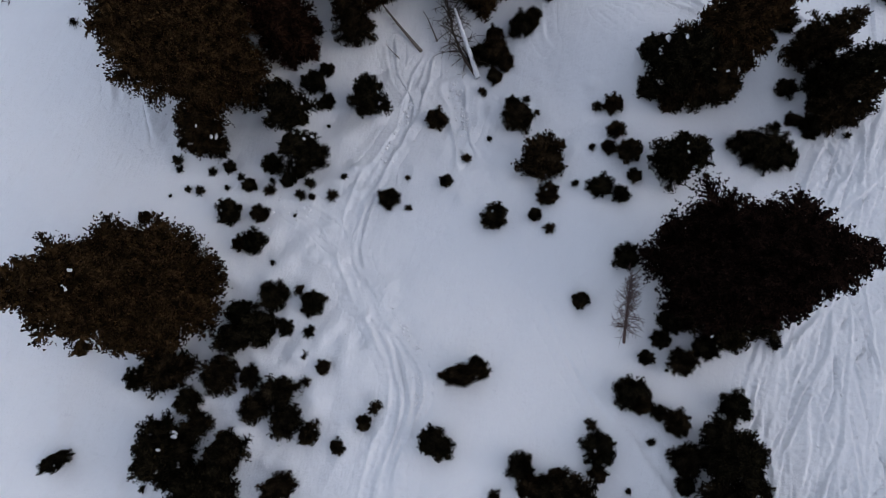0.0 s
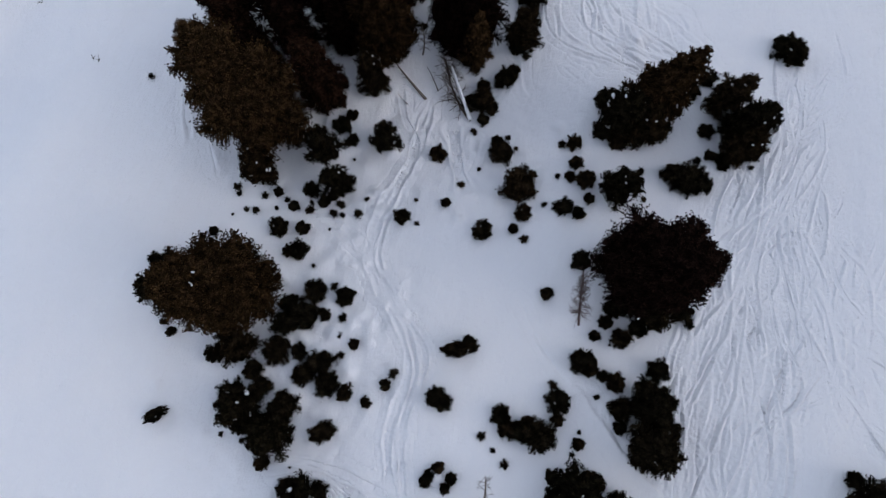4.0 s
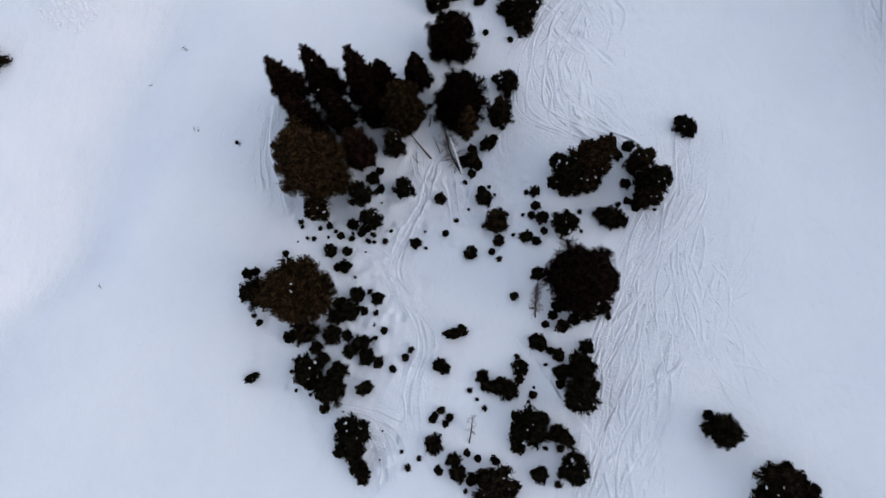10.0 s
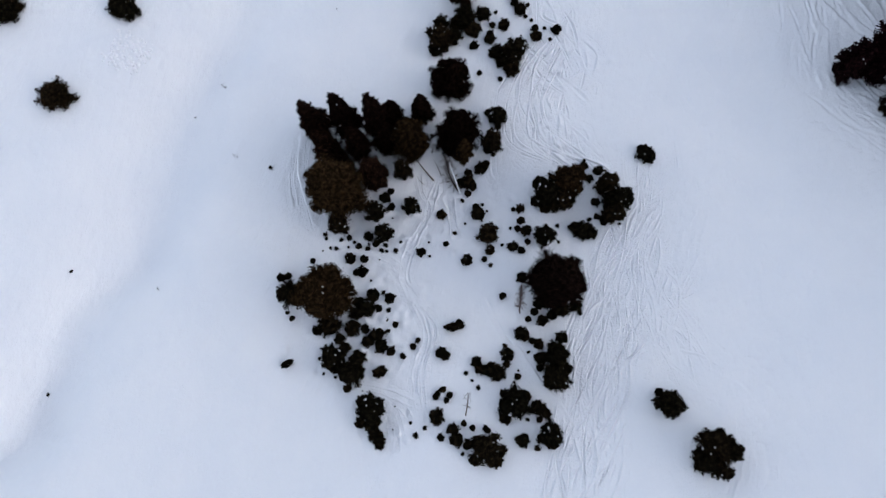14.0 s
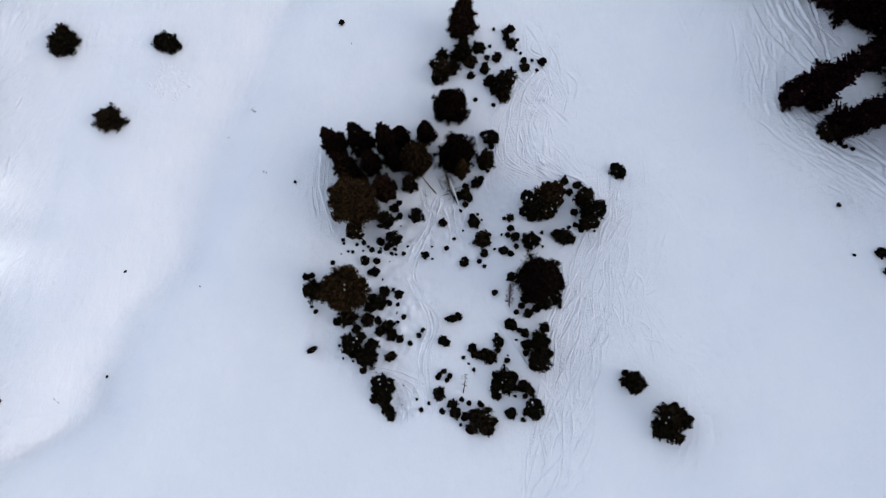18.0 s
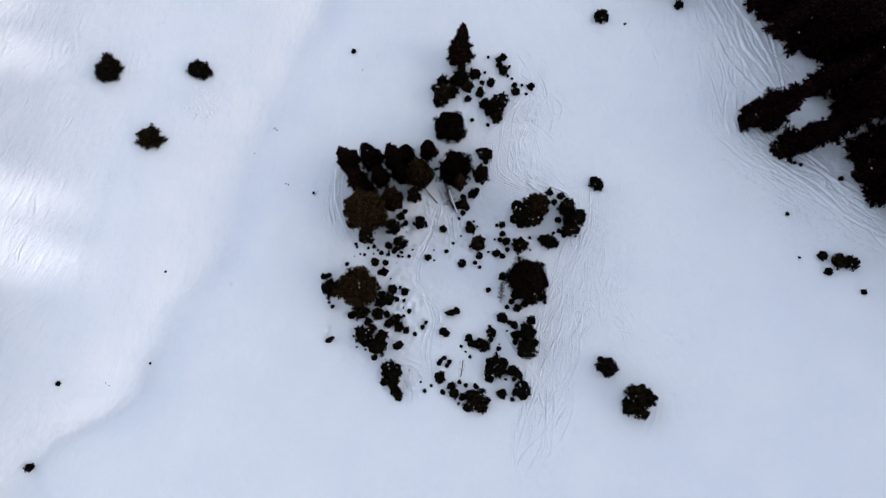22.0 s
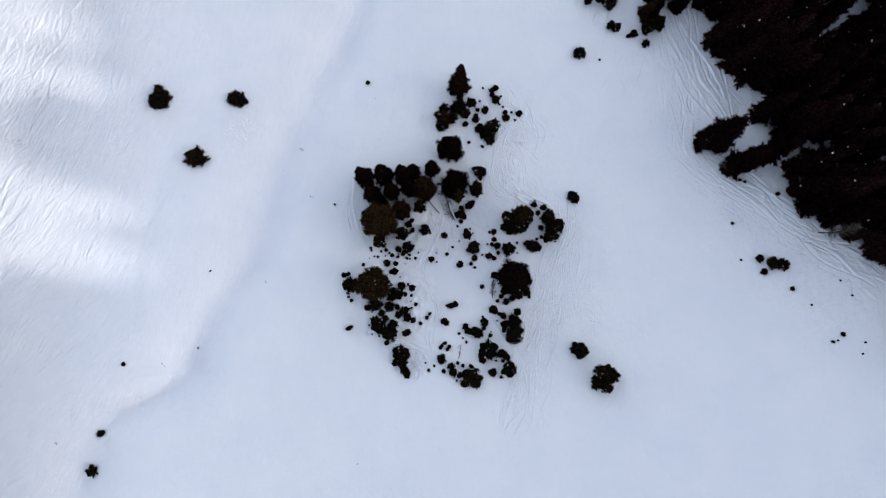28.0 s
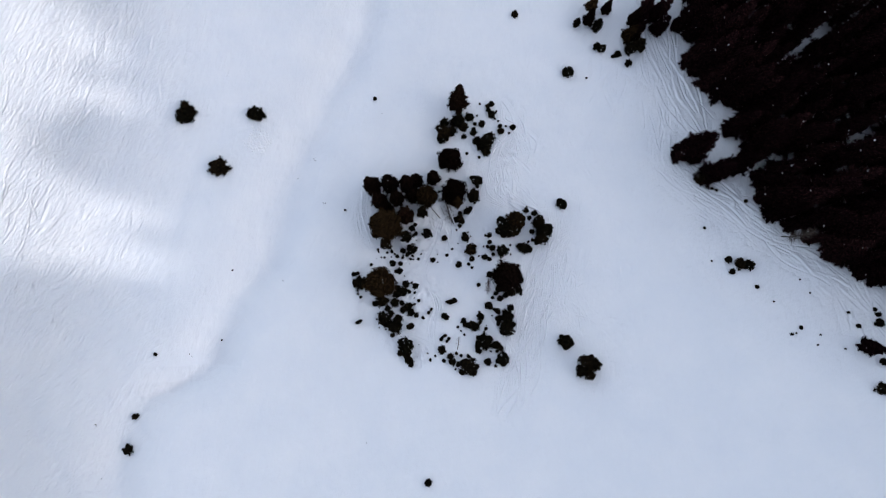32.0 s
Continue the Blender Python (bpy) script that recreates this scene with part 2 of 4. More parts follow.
MOUNDS, mound_rng = [], np.random.default_rng(23)
for cx, cy, spread, count in ((-8.5, -3, 3.5, 110), (-8, 9, 3.5, 45), (1, 7, 2.5, 14), (-3, 13, 2.5, 25), (-7, -17, 1.6, 25), (8, 10, 4, 12), (16, 21, 2.5, 25), (17, 36, 2.5, 20), (-12, -9, 3, 20)):
    for _ in range(count):
        MOUNDS.append((cx + mound_rng.normal(0, spread), cy + mound_rng.normal(0, spread), mound_rng.uniform(0.3, 0.75), mound_rng.choice([-0.6, 1.0]) * mound_rng.uniform(0.10, 0.34)))


def surface(gx, gy):
    """The snow with its small relief, over a grid of lines."""
    X, Y = np.meshgrid(gx, gy)
    Z = height(X, Y)
    core = np.clip((34 - np.abs(X - 2)) / 6, 0, 1) * np.clip((31 - np.abs(Y - 8)) / 6, 0, 1)
    small = np.sin(X * 1.9 + 2 * np.sin(Y * 0.7)) * np.sin(Y * 1.7 + 1.5 * np.sin(X * 0.9)) + 0.6 * np.sin(X * 3.7 + Y) * np.sin(Y * 3.1 - X * 0.8)
    lumpy = np.clip(1.2 - np.hypot((X + 11) / 9, (Y + 4) / 13), 0, 1) + np.clip(1.1 - np.hypot((X - 2) / 8, (Y - 12) / 9), 0, 1)
    Z = Z + core * small * (0.012 + 0.06 * lumpy)
    for x, y, r, up in MOUNDS:
        (i0, i1), (j0, j1) = np.searchsorted(gx, [x - 3 * r, x + 3 * r]), np.searchsorted(gy, [y - 3 * r, y + 3 * r])
        Z[j0:j1, i0:i1] += up * np.exp(-((X[j0:j1, i0:i1] - x) ** 2 + (Y[j0:j1, i0:i1] - y) ** 2) / (r * r))
    return X, Y, Z


# ------------------------------------------------------------------ ski tracks
def rut(v):
    """A groove between two soft rims; v is the distance from its middle in half widths."""
    return -1.0 * np.exp(-(v / 0.6) ** 2) + 0.6 * np.exp(-((np.abs(v) - 1.2) / 0.35) ** 2)


def bank(v):
    """Snow skidded up to one sharp edge."""
    return np.where(v < 0.35, 0.9 * np.clip((v + 2.0) / 2.35, 0, 1) ** 1.6, np.where(v < 0.8, 0.9 - 2.9 * (v - 0.35), -0.405 * np.clip((2.0 - v) / 1.2, 0, 1)))


def bank_back(v):
    return bank(-v)


def pressed(v):
    """A trail trodden flat by several skiers, with grooves and rough rims."""
    w = np.abs(v)
    return -0.55 * np.clip((1.05 - w) / 0.25, 0, 1) - 0.45 * np.exp(-((w - 0.42) / 0.14) ** 2) + 0.75 * np.exp(-((w - 1.18) / 0.22) ** 2)


PATCHES = []


def soften(grid, rounds):
    for _ in range(rounds):
        p = np.pad(grid, 1, mode="edge")
        grid = (p[:-2, 1:-1] + p[2:, 1:-1] + p[1:-1, :-2] + p[1:-1, 2:] + 2 * p[1:-1, 1:-1]) / 6
    return grid


def trail(lines, name, label, group="", snow=None, step=0.13, rough=0.02, seed=1):
    """A sheet of snow worked into ruts and banks: (points, half width, depth, profile). The sheet runs out under the snow round it."""
    chance = np.random.default_rng(seed)
    ends = np.vstack([np.asarray(p, float) for p, *_ in lines])
    x0, y0 = ends.min(0) - 4
    x1, y1 = ends.max(0) + 4
    gx, gy = np.arange(x0, x1, step), np.arange(y0, y1, step)
    D, C = np.zeros((len(gy), len(gx))), np.zeros((len(gy), len(gx)))
    for points, half, depth, shape in lines:
        p = spline(points, step * 0.6)
        n = len(p)
        way = np.gradient(p, axis=0)
        way /= np.linalg.norm(way, axis=1)[:, None] + 1e-9
        side = np.stack([-way[:, 1], way[:, 0]], -1)
        u = np.arange(-2.3 * half - 0.25, 2.3 * half + 0.25, step * 0.6)
        s, ph = np.arange(n) * step * 0.6, chance.uniform(0, 6, 4)
        fade = np.clip(np.minimum(s, s[::-1]) / 1.6, 0, 1)
        worn = (0.8 + 0.25 * np.sin(s * 0.7 + ph[0]) + 0.2 * np.sin(s * 1.9 + ph[1])) * fade
        girth = half * (1 + 0.18 * np.sin(s * 0.9 + ph[2]) + 0.12 * np.sin(s * 2.3 + ph[3]))
        v = u[None] / girth[:, None]
        value, cover = depth * worn[:, None] * 1.85 * shape(v), np.clip((2.1 - np.abs(v)) / 0.8, 0, 1) * fade[:, None]
        xy = p[:, None] + side[:, None] * u[None, :, None]
        i, j = np.rint((xy[..., 0] - x0) / step).astype(int), np.rint((xy[..., 1] - y0) / step).astype(int)
        inside = (i >= 0) & (j >= 0) & (i < len(gx)) & (j < len(gy))
        i, j, value, cover = i[inside], j[inside], value[inside], cover[inside]
        D[j, i] = D[j, i] * (1 - 0.8 * cover) + value
        np.maximum.at(C, (j, i), np.clip(cover * 3, 0, 1))
    D = 0.6 * D + 0.4 * soften(D, 1)
    C = np.clip(2.4 * soften(C, int(1.6 / step) + 22), 0, 1)
    C = C * C * (3 - 2 * C)
    X, Y, Z = surface(gx, gy)
    Z = Z + 0.02 * C - 0.05 * (1 - C) ** 6 + D * C + C * rough * soften(chance.normal(0, 1, D.shape), 1)
    PATCHES.append((x0, y0, step, C))
    k = len(gx)
    keep = C > 0.01
    face = np.argwhere(keep[:-1, :-1] & keep[1:, :-1] & keep[:-1, 1:] & keep[1:, 1:])
    a = face[:, 0] * k + face[:, 1]
    quads = np.stack([a, a + 1, a + k + 1, a + k], -1)
    used, index = np.unique(quads, return_inverse=True)
    me = mesh_of(name, np.stack([X, Y, Z], -1).reshape(-1, 3)[used].tolist(), index.reshape(-1, 4).tolist(), snow or SNOW, True)
    tagged(new(name, me), label, "ski track" if group else "ski tracks", group, "" if group else "stuff")


def arcs(guide, count, spread, length, swing, bend, half, depth, rng):
    """Long turns of single skiers: S-shaped lines that swing about the guide and cross each other."""
    g, made = spline(guide, 0.5), []
    way = np.gradient(g, axis=0)
    for _ in range(count):
        i = int(rng.integers(0, len(g)))
        a = math.atan2(way[i, 1], way[i, 0]) + radians(rng.normal(0, swing))
        face, side = np.array([math.cos(a), math.sin(a)]), np.array([-math.sin(a), math.cos(a)])
        long = length * rng.uniform(0.5, 1.2)
        s = np.linspace(-0.5, 0.5, 9)
        wave = bend * rng.uniform(0.4, 1.3) * np.sin(math.tau * s * rng.uniform(0.35, 0.8) + rng.uniform(0, math.tau))
        p = g[i] + side * rng.uniform(-spread, spread) + face * (s * long)[:, None] + side * wave[:, None]
        kind = rng.random()
        shape = rut if kind < 0.5 else (bank if kind < 0.75 else bank_back)
        made.append((p, half * rng.uniform(0.6, 1.3) * (1 if shape is rut else 1.7), depth * rng.uniform(0.4, 1.2), shape))
    return made


def field(guide, count, spread, length, swing, half, depth, rng):
    """Many short skid marks along a guide line, each turned a little from it (swing, degrees)."""
    g, made = spline(guide, 0.5), []
    way = np.gradient(g, axis=0)
    for _ in range(count):
        i = int(rng.integers(0, len(g)))
        a = math.atan2(way[i, 1], way[i, 0]) + radians(rng.normal(0, swing))
        face, side = np.array([math.cos(a), math.sin(a)]), np.array([-math.sin(a), math.cos(a)])
        long, curve = length * rng.uniform(0.35, 1.0), rng.normal(0, 0.03)
        s = np.linspace(-long / 2, long / 2, 6)
        p = g[i] + side * rng.normal(0, spread * 0.55) + face * s[:, None] + side * (curve * s * s)[:, None]
        shape = (rut, rut, bank, bank_back)[int(rng.integers(4))]
        made.append((p, half * rng.uniform(0.8, 1.5) * (1 if shape is rut else 1.8), depth * rng.uniform(0.4, 1.1), shape))
    return made


rng = np.random.default_rng(7)
for line in [
    ([(-21.5, 24.5), (-21.9, 19.6), (-21.0, 15.6), (-20.0, 12.6), (-18.7, 9.6)], 0.5, 0.12, bank_back),
    ([(-20.6, 23.8), (-20.8, 18.8), (-20.2, 13.5), (-19.0, 9.2)], 0.3, 0.09, rut),
    ([(-22.6, 21.5), (-22.8, 17.0), (-21.8, 12.0)], 0.3, 0.08, rut),
]:
    trail([line], "ski_track", "faint track curving round the tall trees", "ski tracks through the grove", SNOW)
MAIN = [(-0.9, 16.6), (-1.9, 13.3), (-2.6, 10.9), (-3.8, 8.6), (-5.2, 6.0), (-5.8, 4.0), (-6.0, 2.5), (-5.3, 0.6), (-4.1, -1.4)]
trail([(MAIN, 0.46, 0.10, pressed), ([(-3.4, 7.2), (-4.6, 5.2), (-5.1, 3.5), (-5.2, 2.0), (-4.5, 0.2)], 0.18, 0.14, rut)]
      + field(MAIN, 16, 0.45, 2.2, 7, 0.09, 0.07, rng), "ski_track", "wide ski trail trodden into the snow between shrubs", "ski tracks through the grove", step=0.09, rough=0.028, seed=3)
EASTERLY = [(-4.4, -0.9), (-3.4, -2.3), (-2.4, -3.6), (-1.6, -4.6), (-1.4, -5.9), (-1.8, -7.2), (-2.6, -8.8), (-3.1, -10.6), (-3.0, -13.2), (-2.7, -16.0), (-2.4, -18.2)]
WESTERLY = [(-4.8, -0.4), (-4.0, -1.9), (-3.2, -3.4), (-2.7, -5.2), (-2.8, -7.1), (-3.5, -8.9), (-4.1, -11.0), (-3.9, -13.6), (-3.3, -16.1)]
trail([(WESTERLY, 0.34, 0.08, pressed), (EASTERLY, 0.26, 0.10, pressed), ([(-3.3, -2.2), (-2.6, -4.0), (-2.1, -6.2), (-2.5, -8.0), (-3.3, -9.8)], 0.2, 0.15, rut)] + field(EASTERLY, 16, 0.6, 2.2, 8, 0.11, 0.10, rng),
      "ski_track", "forked ski trail winding down through the clearing", "ski tracks through the grove", step=0.09, rough=0.028, seed=4)
trail([([(-3.8, 18.0), (-3.5, 15.6), (-3.2, 14.4), (-2.3, 12.8), (-2.5, 11.2)], 0.28, 0.13, pressed)], "ski_track", "narrow ski track joining the wide trail", "ski tracks through the grove", step=0.09)
for line in [
    ([(-13.7, -12.8), (-12.4, -12.5), (-9.0, -12.9), (-6.5, -13.7), (-3.4, -15.0)], 0.3, 0.15, rut),
    ([(-13.0, -13.4), (-10.5, -13.1), (-8.0, -13.7), (-5.4, -15.4), (-4.2, -17.6)], 0.3, 0.13, pressed),
    ([(-9.7, -13.2), (-8.0, -14.0), (-6.4, -15.9), (-5.7, -18.2)], 0.3, 0.15, rut),
    ([(-8.6, -14.2), (-7.2, -16.0), (-6.4, -18.2), (-6.4, -20.5)], 0.35, 0.15, pressed),
    ([(-6.1, 2.6), (-7.3, 4.2), (-8.7, 5.0), (-10.4, 5.5)], 0.4, 0.13, pressed),
    ([(-6.2, 1.8), (-7.6, 2.9), (-9.0, 4.2)], 0.25, 0.12, rut),
    ([(9.4, -7.3), (11.2, -10.0), (12.7, -12.2), (14.7, -14.6), (16.4, -17.2)], 0.5, 0.14, bank),
    ([(5.6, -0.5), (6.6, -2.8), (7.6, -5.0), (9.4, -7.6)], 0.2, 0.07, rut),
    ([(0.5, 14.6), (1.0, 12.4), (1.3, 9.8), (1.9, 7.4)], 0.55, 0.16, pressed),
    ([(2.9, 13.5), (2.6, 11), (1.7, 9.2)], 0.3, 0.12, rut),
    ([(6.5, 22.5), (6.9, 20.5), (7.0, 18.0), (7.6, 16.2)], 0.35, 0.10, bank),
]:
    trail([line], "ski_track", "faint ski track crossing the snow between shrubs", "ski tracks through the grove", rough=0.022, step=0.11)
HUG = [(28.4, 13.8), (24.8, 6.7), (21.7, 1.4), (18.9, -4.5), (17.2, -9.1), (16.0, -13.4), (14.6, -17.5), (12.6, -24)]
EAST = [(29.9, 15.8), (27.5, 10.0), (25.0, 3.6), (22.4, -2.5), (20.0, -9.0), (18.2, -16.6), (16.0, -24)]
DIAGONAL = [(31.5, 1.4), (26.2, -6.3), (22.5, -11.5), (19.0, -17.5)]
SPREAD = [(27.2, 8.0), (28.6, 0.4), (30.4, -6.3), (32.8, -11.0)]
trail(field(EAST, 130, 4.2, 4.5, 9, 0.09, 0.08, rng) + arcs(DIAGONAL, 30, 2.8, 12, 6, 1.0, 0.13, 0.12, rng) + arcs(SPREAD, 44, 3.2, 9, 8, 0.9, 0.12, 0.12, rng) + arcs(EAST, 100, 3.4, 15, 5, 1.7, 0.12, 0.13, rng) + arcs(HUG, 60, 1.3, 13, 4, 0.9, 0.12, 0.16, rng)
      + field(HUG, 60, 1.9, 4.5, 8, 0.09, 0.10, rng), "east_ski_tracks", "dense fan of ski tracks beside the grove", seed=5, step=0.085, rough=0.03)
EAST_WIDE = [(36, 16), (33, 8.3), (31, 0.7), (31.5, -5.2), (34, -10.7), (37, -16)]
trail(arcs(EAST_WIDE, 30, 4, 9, 11, 1.2, 0.24, 0.06, rng) + field(EAST_WIDE, 90, 6, 4, 15, 0.13, 0.06, rng), "old_ski_tracks", "older ski tracks half filled with blown snow", snow=SNOW, step=0.15, rough=0.01, seed=6)
FAN = [(16.2, 40.5), (12.2, 34.6), (9.9, 29.2), (9.9, 24.4), (11.5, 21.5), (16.0, 18.7)]
INNER_FAN = [(19.5, 36), (17.2, 31), (16.2, 26.5), (17.8, 22.0), (21, 18.6)]
nested = [(np.array(FAN) * (1 + 0.004 * k) + (k * 0.95 + 0.3 * math.sin(3 * k), 0.12 * k * math.cos(2 * k)) + rng.normal(0, 0.4, (6, 2)), (0.11, 0.17)[k % 2], (0.11, 0.12)[k % 2], (rut, bank, rut, bank_back)[k % 4]) for k in range(7)]
trail(field(FAN, 50, 3.4, 4, 14, 0.13, 0.10, rng) + arcs(INNER_FAN, 60, 3.2, 7, 12, 0.9, 0.17, 0.15, rng) + field(INNER_FAN, 70, 4.5, 3.5, 14, 0.13, 0.09, rng) + arcs([(13, 38), (16.1, 33.7), (19.6, 30.3)], 8, 1.2, 7, 7, 0.5, 0.25, 0.14, rng) + nested
      + arcs([(17, 46), (19, 40), (22, 35)], 14, 2.5, 8, 14, 0.8, 0.22, 0.11, rng), "north_ski_tracks", "nested curved ski tracks north-east of the grove", seed=7, step=0.10, rough=0.022)
trail(field([(56, 66), (57, 41.3), (57.5, 31.1), (62.0, 24.0), (71.0, 14.9)], 70, 4.0, 10, 9, 0.2, 0.12, rng) + field([(59.0, 27), (71.0, 17), (81.9, 8), (91.6, -2.0), (95.8, -12.9)], 130, 4.5, 9, 14, 0.2, 0.12, rng)
      + arcs([(57.3, 78), (60.1, 55.8), (64.2, 43.3)], 40, 3.4, 22, 4, 1.2, 0.26, 0.17, rng) + arcs([(60, 32), (66, 24), (73, 16), (84, 5)], 26, 2.5, 14, 7, 1.2, 0.26, 0.16, rng), "forest_ski_tracks", "ski tracks along the edge of the forest", seed=8, step=0.17)
trail(field([(-116, -10), (-105, 35), (-92, 80)], 900, 24, 6, 15, 0.2, 0.15, rng) + arcs([(-116, 14), (-106, 42), (-97, 76)], 130, 14, 12, 11, 1.3, 0.24, 0.16, rng), "west_ski_tracks", "many old ski tracks on the west slope", snow=SNOW, seed=9, step=0.2, rough=0.03)
trail(arcs([(46, 72), (39, 48), (36, 22), (38, 8)], 30, 8, 14, 9, 1.8, 0.3, 0.06, rng) + field([(50, 30), (43, 12), (38, -6), (33, -22)], 90, 7, 5, 18, 0.15, 0.07, rng), "stray_ski_tracks", "scattered short ski marks on the open slope", snow=SNOW, seed=10, step=0.2, rough=0.01)
trail(field([(-74, -20), (-70, -28), (-70, -44)], 30, 4, 4, 25, 0.16, 0.08, rng), "stray_ski_tracks", "short ski marks beside the gully", snow=SNOW, seed=11, step=0.2, rough=0.01)
trail(field([(-55, 38), (-49, 40), (-48, 36), (-54, 33)], 30, 2.5, 3, 30, 0.18, 0.11, rng), "stray_ski_tracks", "short ski marks between lone shrubs", snow=SNOW, seed=12, step=0.2, rough=0.02)
trail(field([(36, -15), (35.4, -19.5), (33.5, -24)], 30, 1.6, 6, 8, 0.2, 0.11, rng), "stray_ski_tracks", "ski marks curving round a lone spruce", snow=SNOW, seed=13, step=0.15, rough=0.01)


# ------------------------------------------------------------------ the ground sheet
def build_ground():
    gx, gy = spaced(-31, 36, 0.22, -122, 124, 1.3, 1600), spaced(-24, 42, 0.22, -150, 104, 1.3, 1600)
    gx = np.array(sorted([*gx[(gx < 690) | (gx > 712)], 694.0, 700.0, 706.0]))
    X, Y, Z = surface(gx, gy)
    for x0, y0, step, C in PATCHES:
        i, j = np.rint((gx - x0) / step).astype(int), np.rint((gy - y0) / step).astype(int)
        u, v = (i >= 0) & (i < C.shape[1]), (j >= 0) & (j < C.shape[0])
        Z[np.ix_(v, u)] -= 0.35 * np.clip((C[np.ix_(j[v], i[u])] - 0.75) / 0.25, 0, 1)
    n = len(gx)
    i = np.arange(len(gy) - 1)[:, None] * n + np.arange(n - 1)[None]
    faces = np.stack([i, i + 1, i + n + 1, i + n], -1).reshape(-1, 4)
    me = mesh_of("ground", np.stack([X, Y, Z], -1).reshape(-1, 3).tolist(), faces.tolist(), SNOW, True)
    tagged(new("ground", me), "sloping snowfield of smooth wind-packed snow", "snow ground", kind="structure")


build_ground()


# ------------------------------------------------------------------ crumbs of snow thrown up beside the trails
def crumbs(line, count, spread, size, rng):
    g = spline(line, 0.3)
    at = g[rng.integers(0, len(g), count)] + rng.normal(0, spread, (count, 2))
    return [(x, y, float(height(x, y)) - 0.01, size * rng.uniform(0.4, 1.3)) for x, y in at]


spots = crumbs([(-4.9, 1.3), (-3.5, -0.6), (-2.1, -2.6), (-1.4, -4.1), (-1.4, -6.5)], 90, 0.16, 0.06, rng)
spots += crumbs([(-7.6, -14.8), (-7.0, -17.0), (-7.0, -20.5)], 260, 0.75, 0.08, rng)
spots += crumbs([(0.6, 15.0), (1.3, 11.5), (1.7, 9.3)], 90, 0.45, 0.08, rng) + crumbs([(-0.8, 14.6), (-1.9, 12.5), (-3.0, 10.3), (-4.3, 7.8)], 70, 0.4, 0.08, rng)
spots += crumbs([(-10.6, 5.6), (-9.0, 5.2)], 30, 0.7, 0.09, rng) + crumbs([(-9.5, -1), (-8, -3), (-8.5, -8)], 40, 1.2, 0.09, rng) + crumbs([(14, 22), (17, 20.5), (20, 21)], 160, 1.1, 0.09, rng) + crumbs([(-4, 12), (-5, 14)], 40, 0.7, 0.08, rng)
spots += crumbs([(-51, 40), (-48, 39), (-48.5, 36.5), (-52, 37), (-51, 40)], 170, 0.8, 0.3, rng)
spots += crumbs([(17, 38), (16, 34), (18, 30)], 90, 1.3, 0.12, rng) + crumbs(EAST, 200, 2.0, 0.08, rng)
tagged(new("snow_crumbs", mesh_of("snow_crumbs", *lumps(rng, spots, 0.5, 0.45), CHURNED, True)), "loose crumbs of snow beside the trails", "snow crumbs", kind="stuff")


# ------------------------------------------------------------------ conifers
def twigs(rng, start, way, size, width, lift):
    """One spray of needles at each start, along each way, pointed at its end."""
    n = len(start)
    up = np.array([0, 0, 1.0]) + rng.normal(0, 0.45, (n, 3))
    side = np.cross(way, up)
    side /= np.linalg.norm(side, axis=1)[:, None] + 1e-9
    size, width = size[:, None], width[:, None]
    end = start + way * size + np.array([0, 0, 1]) * lift * size
    mid = start + (end - start) * rng.uniform(0.15, 0.6, (n, 1))
    v = np.stack([mid + side * width, end, mid - side * width * rng.uniform(0.4, 1.0, (n, 1))], 1)
    return v.reshape(-1, 3)


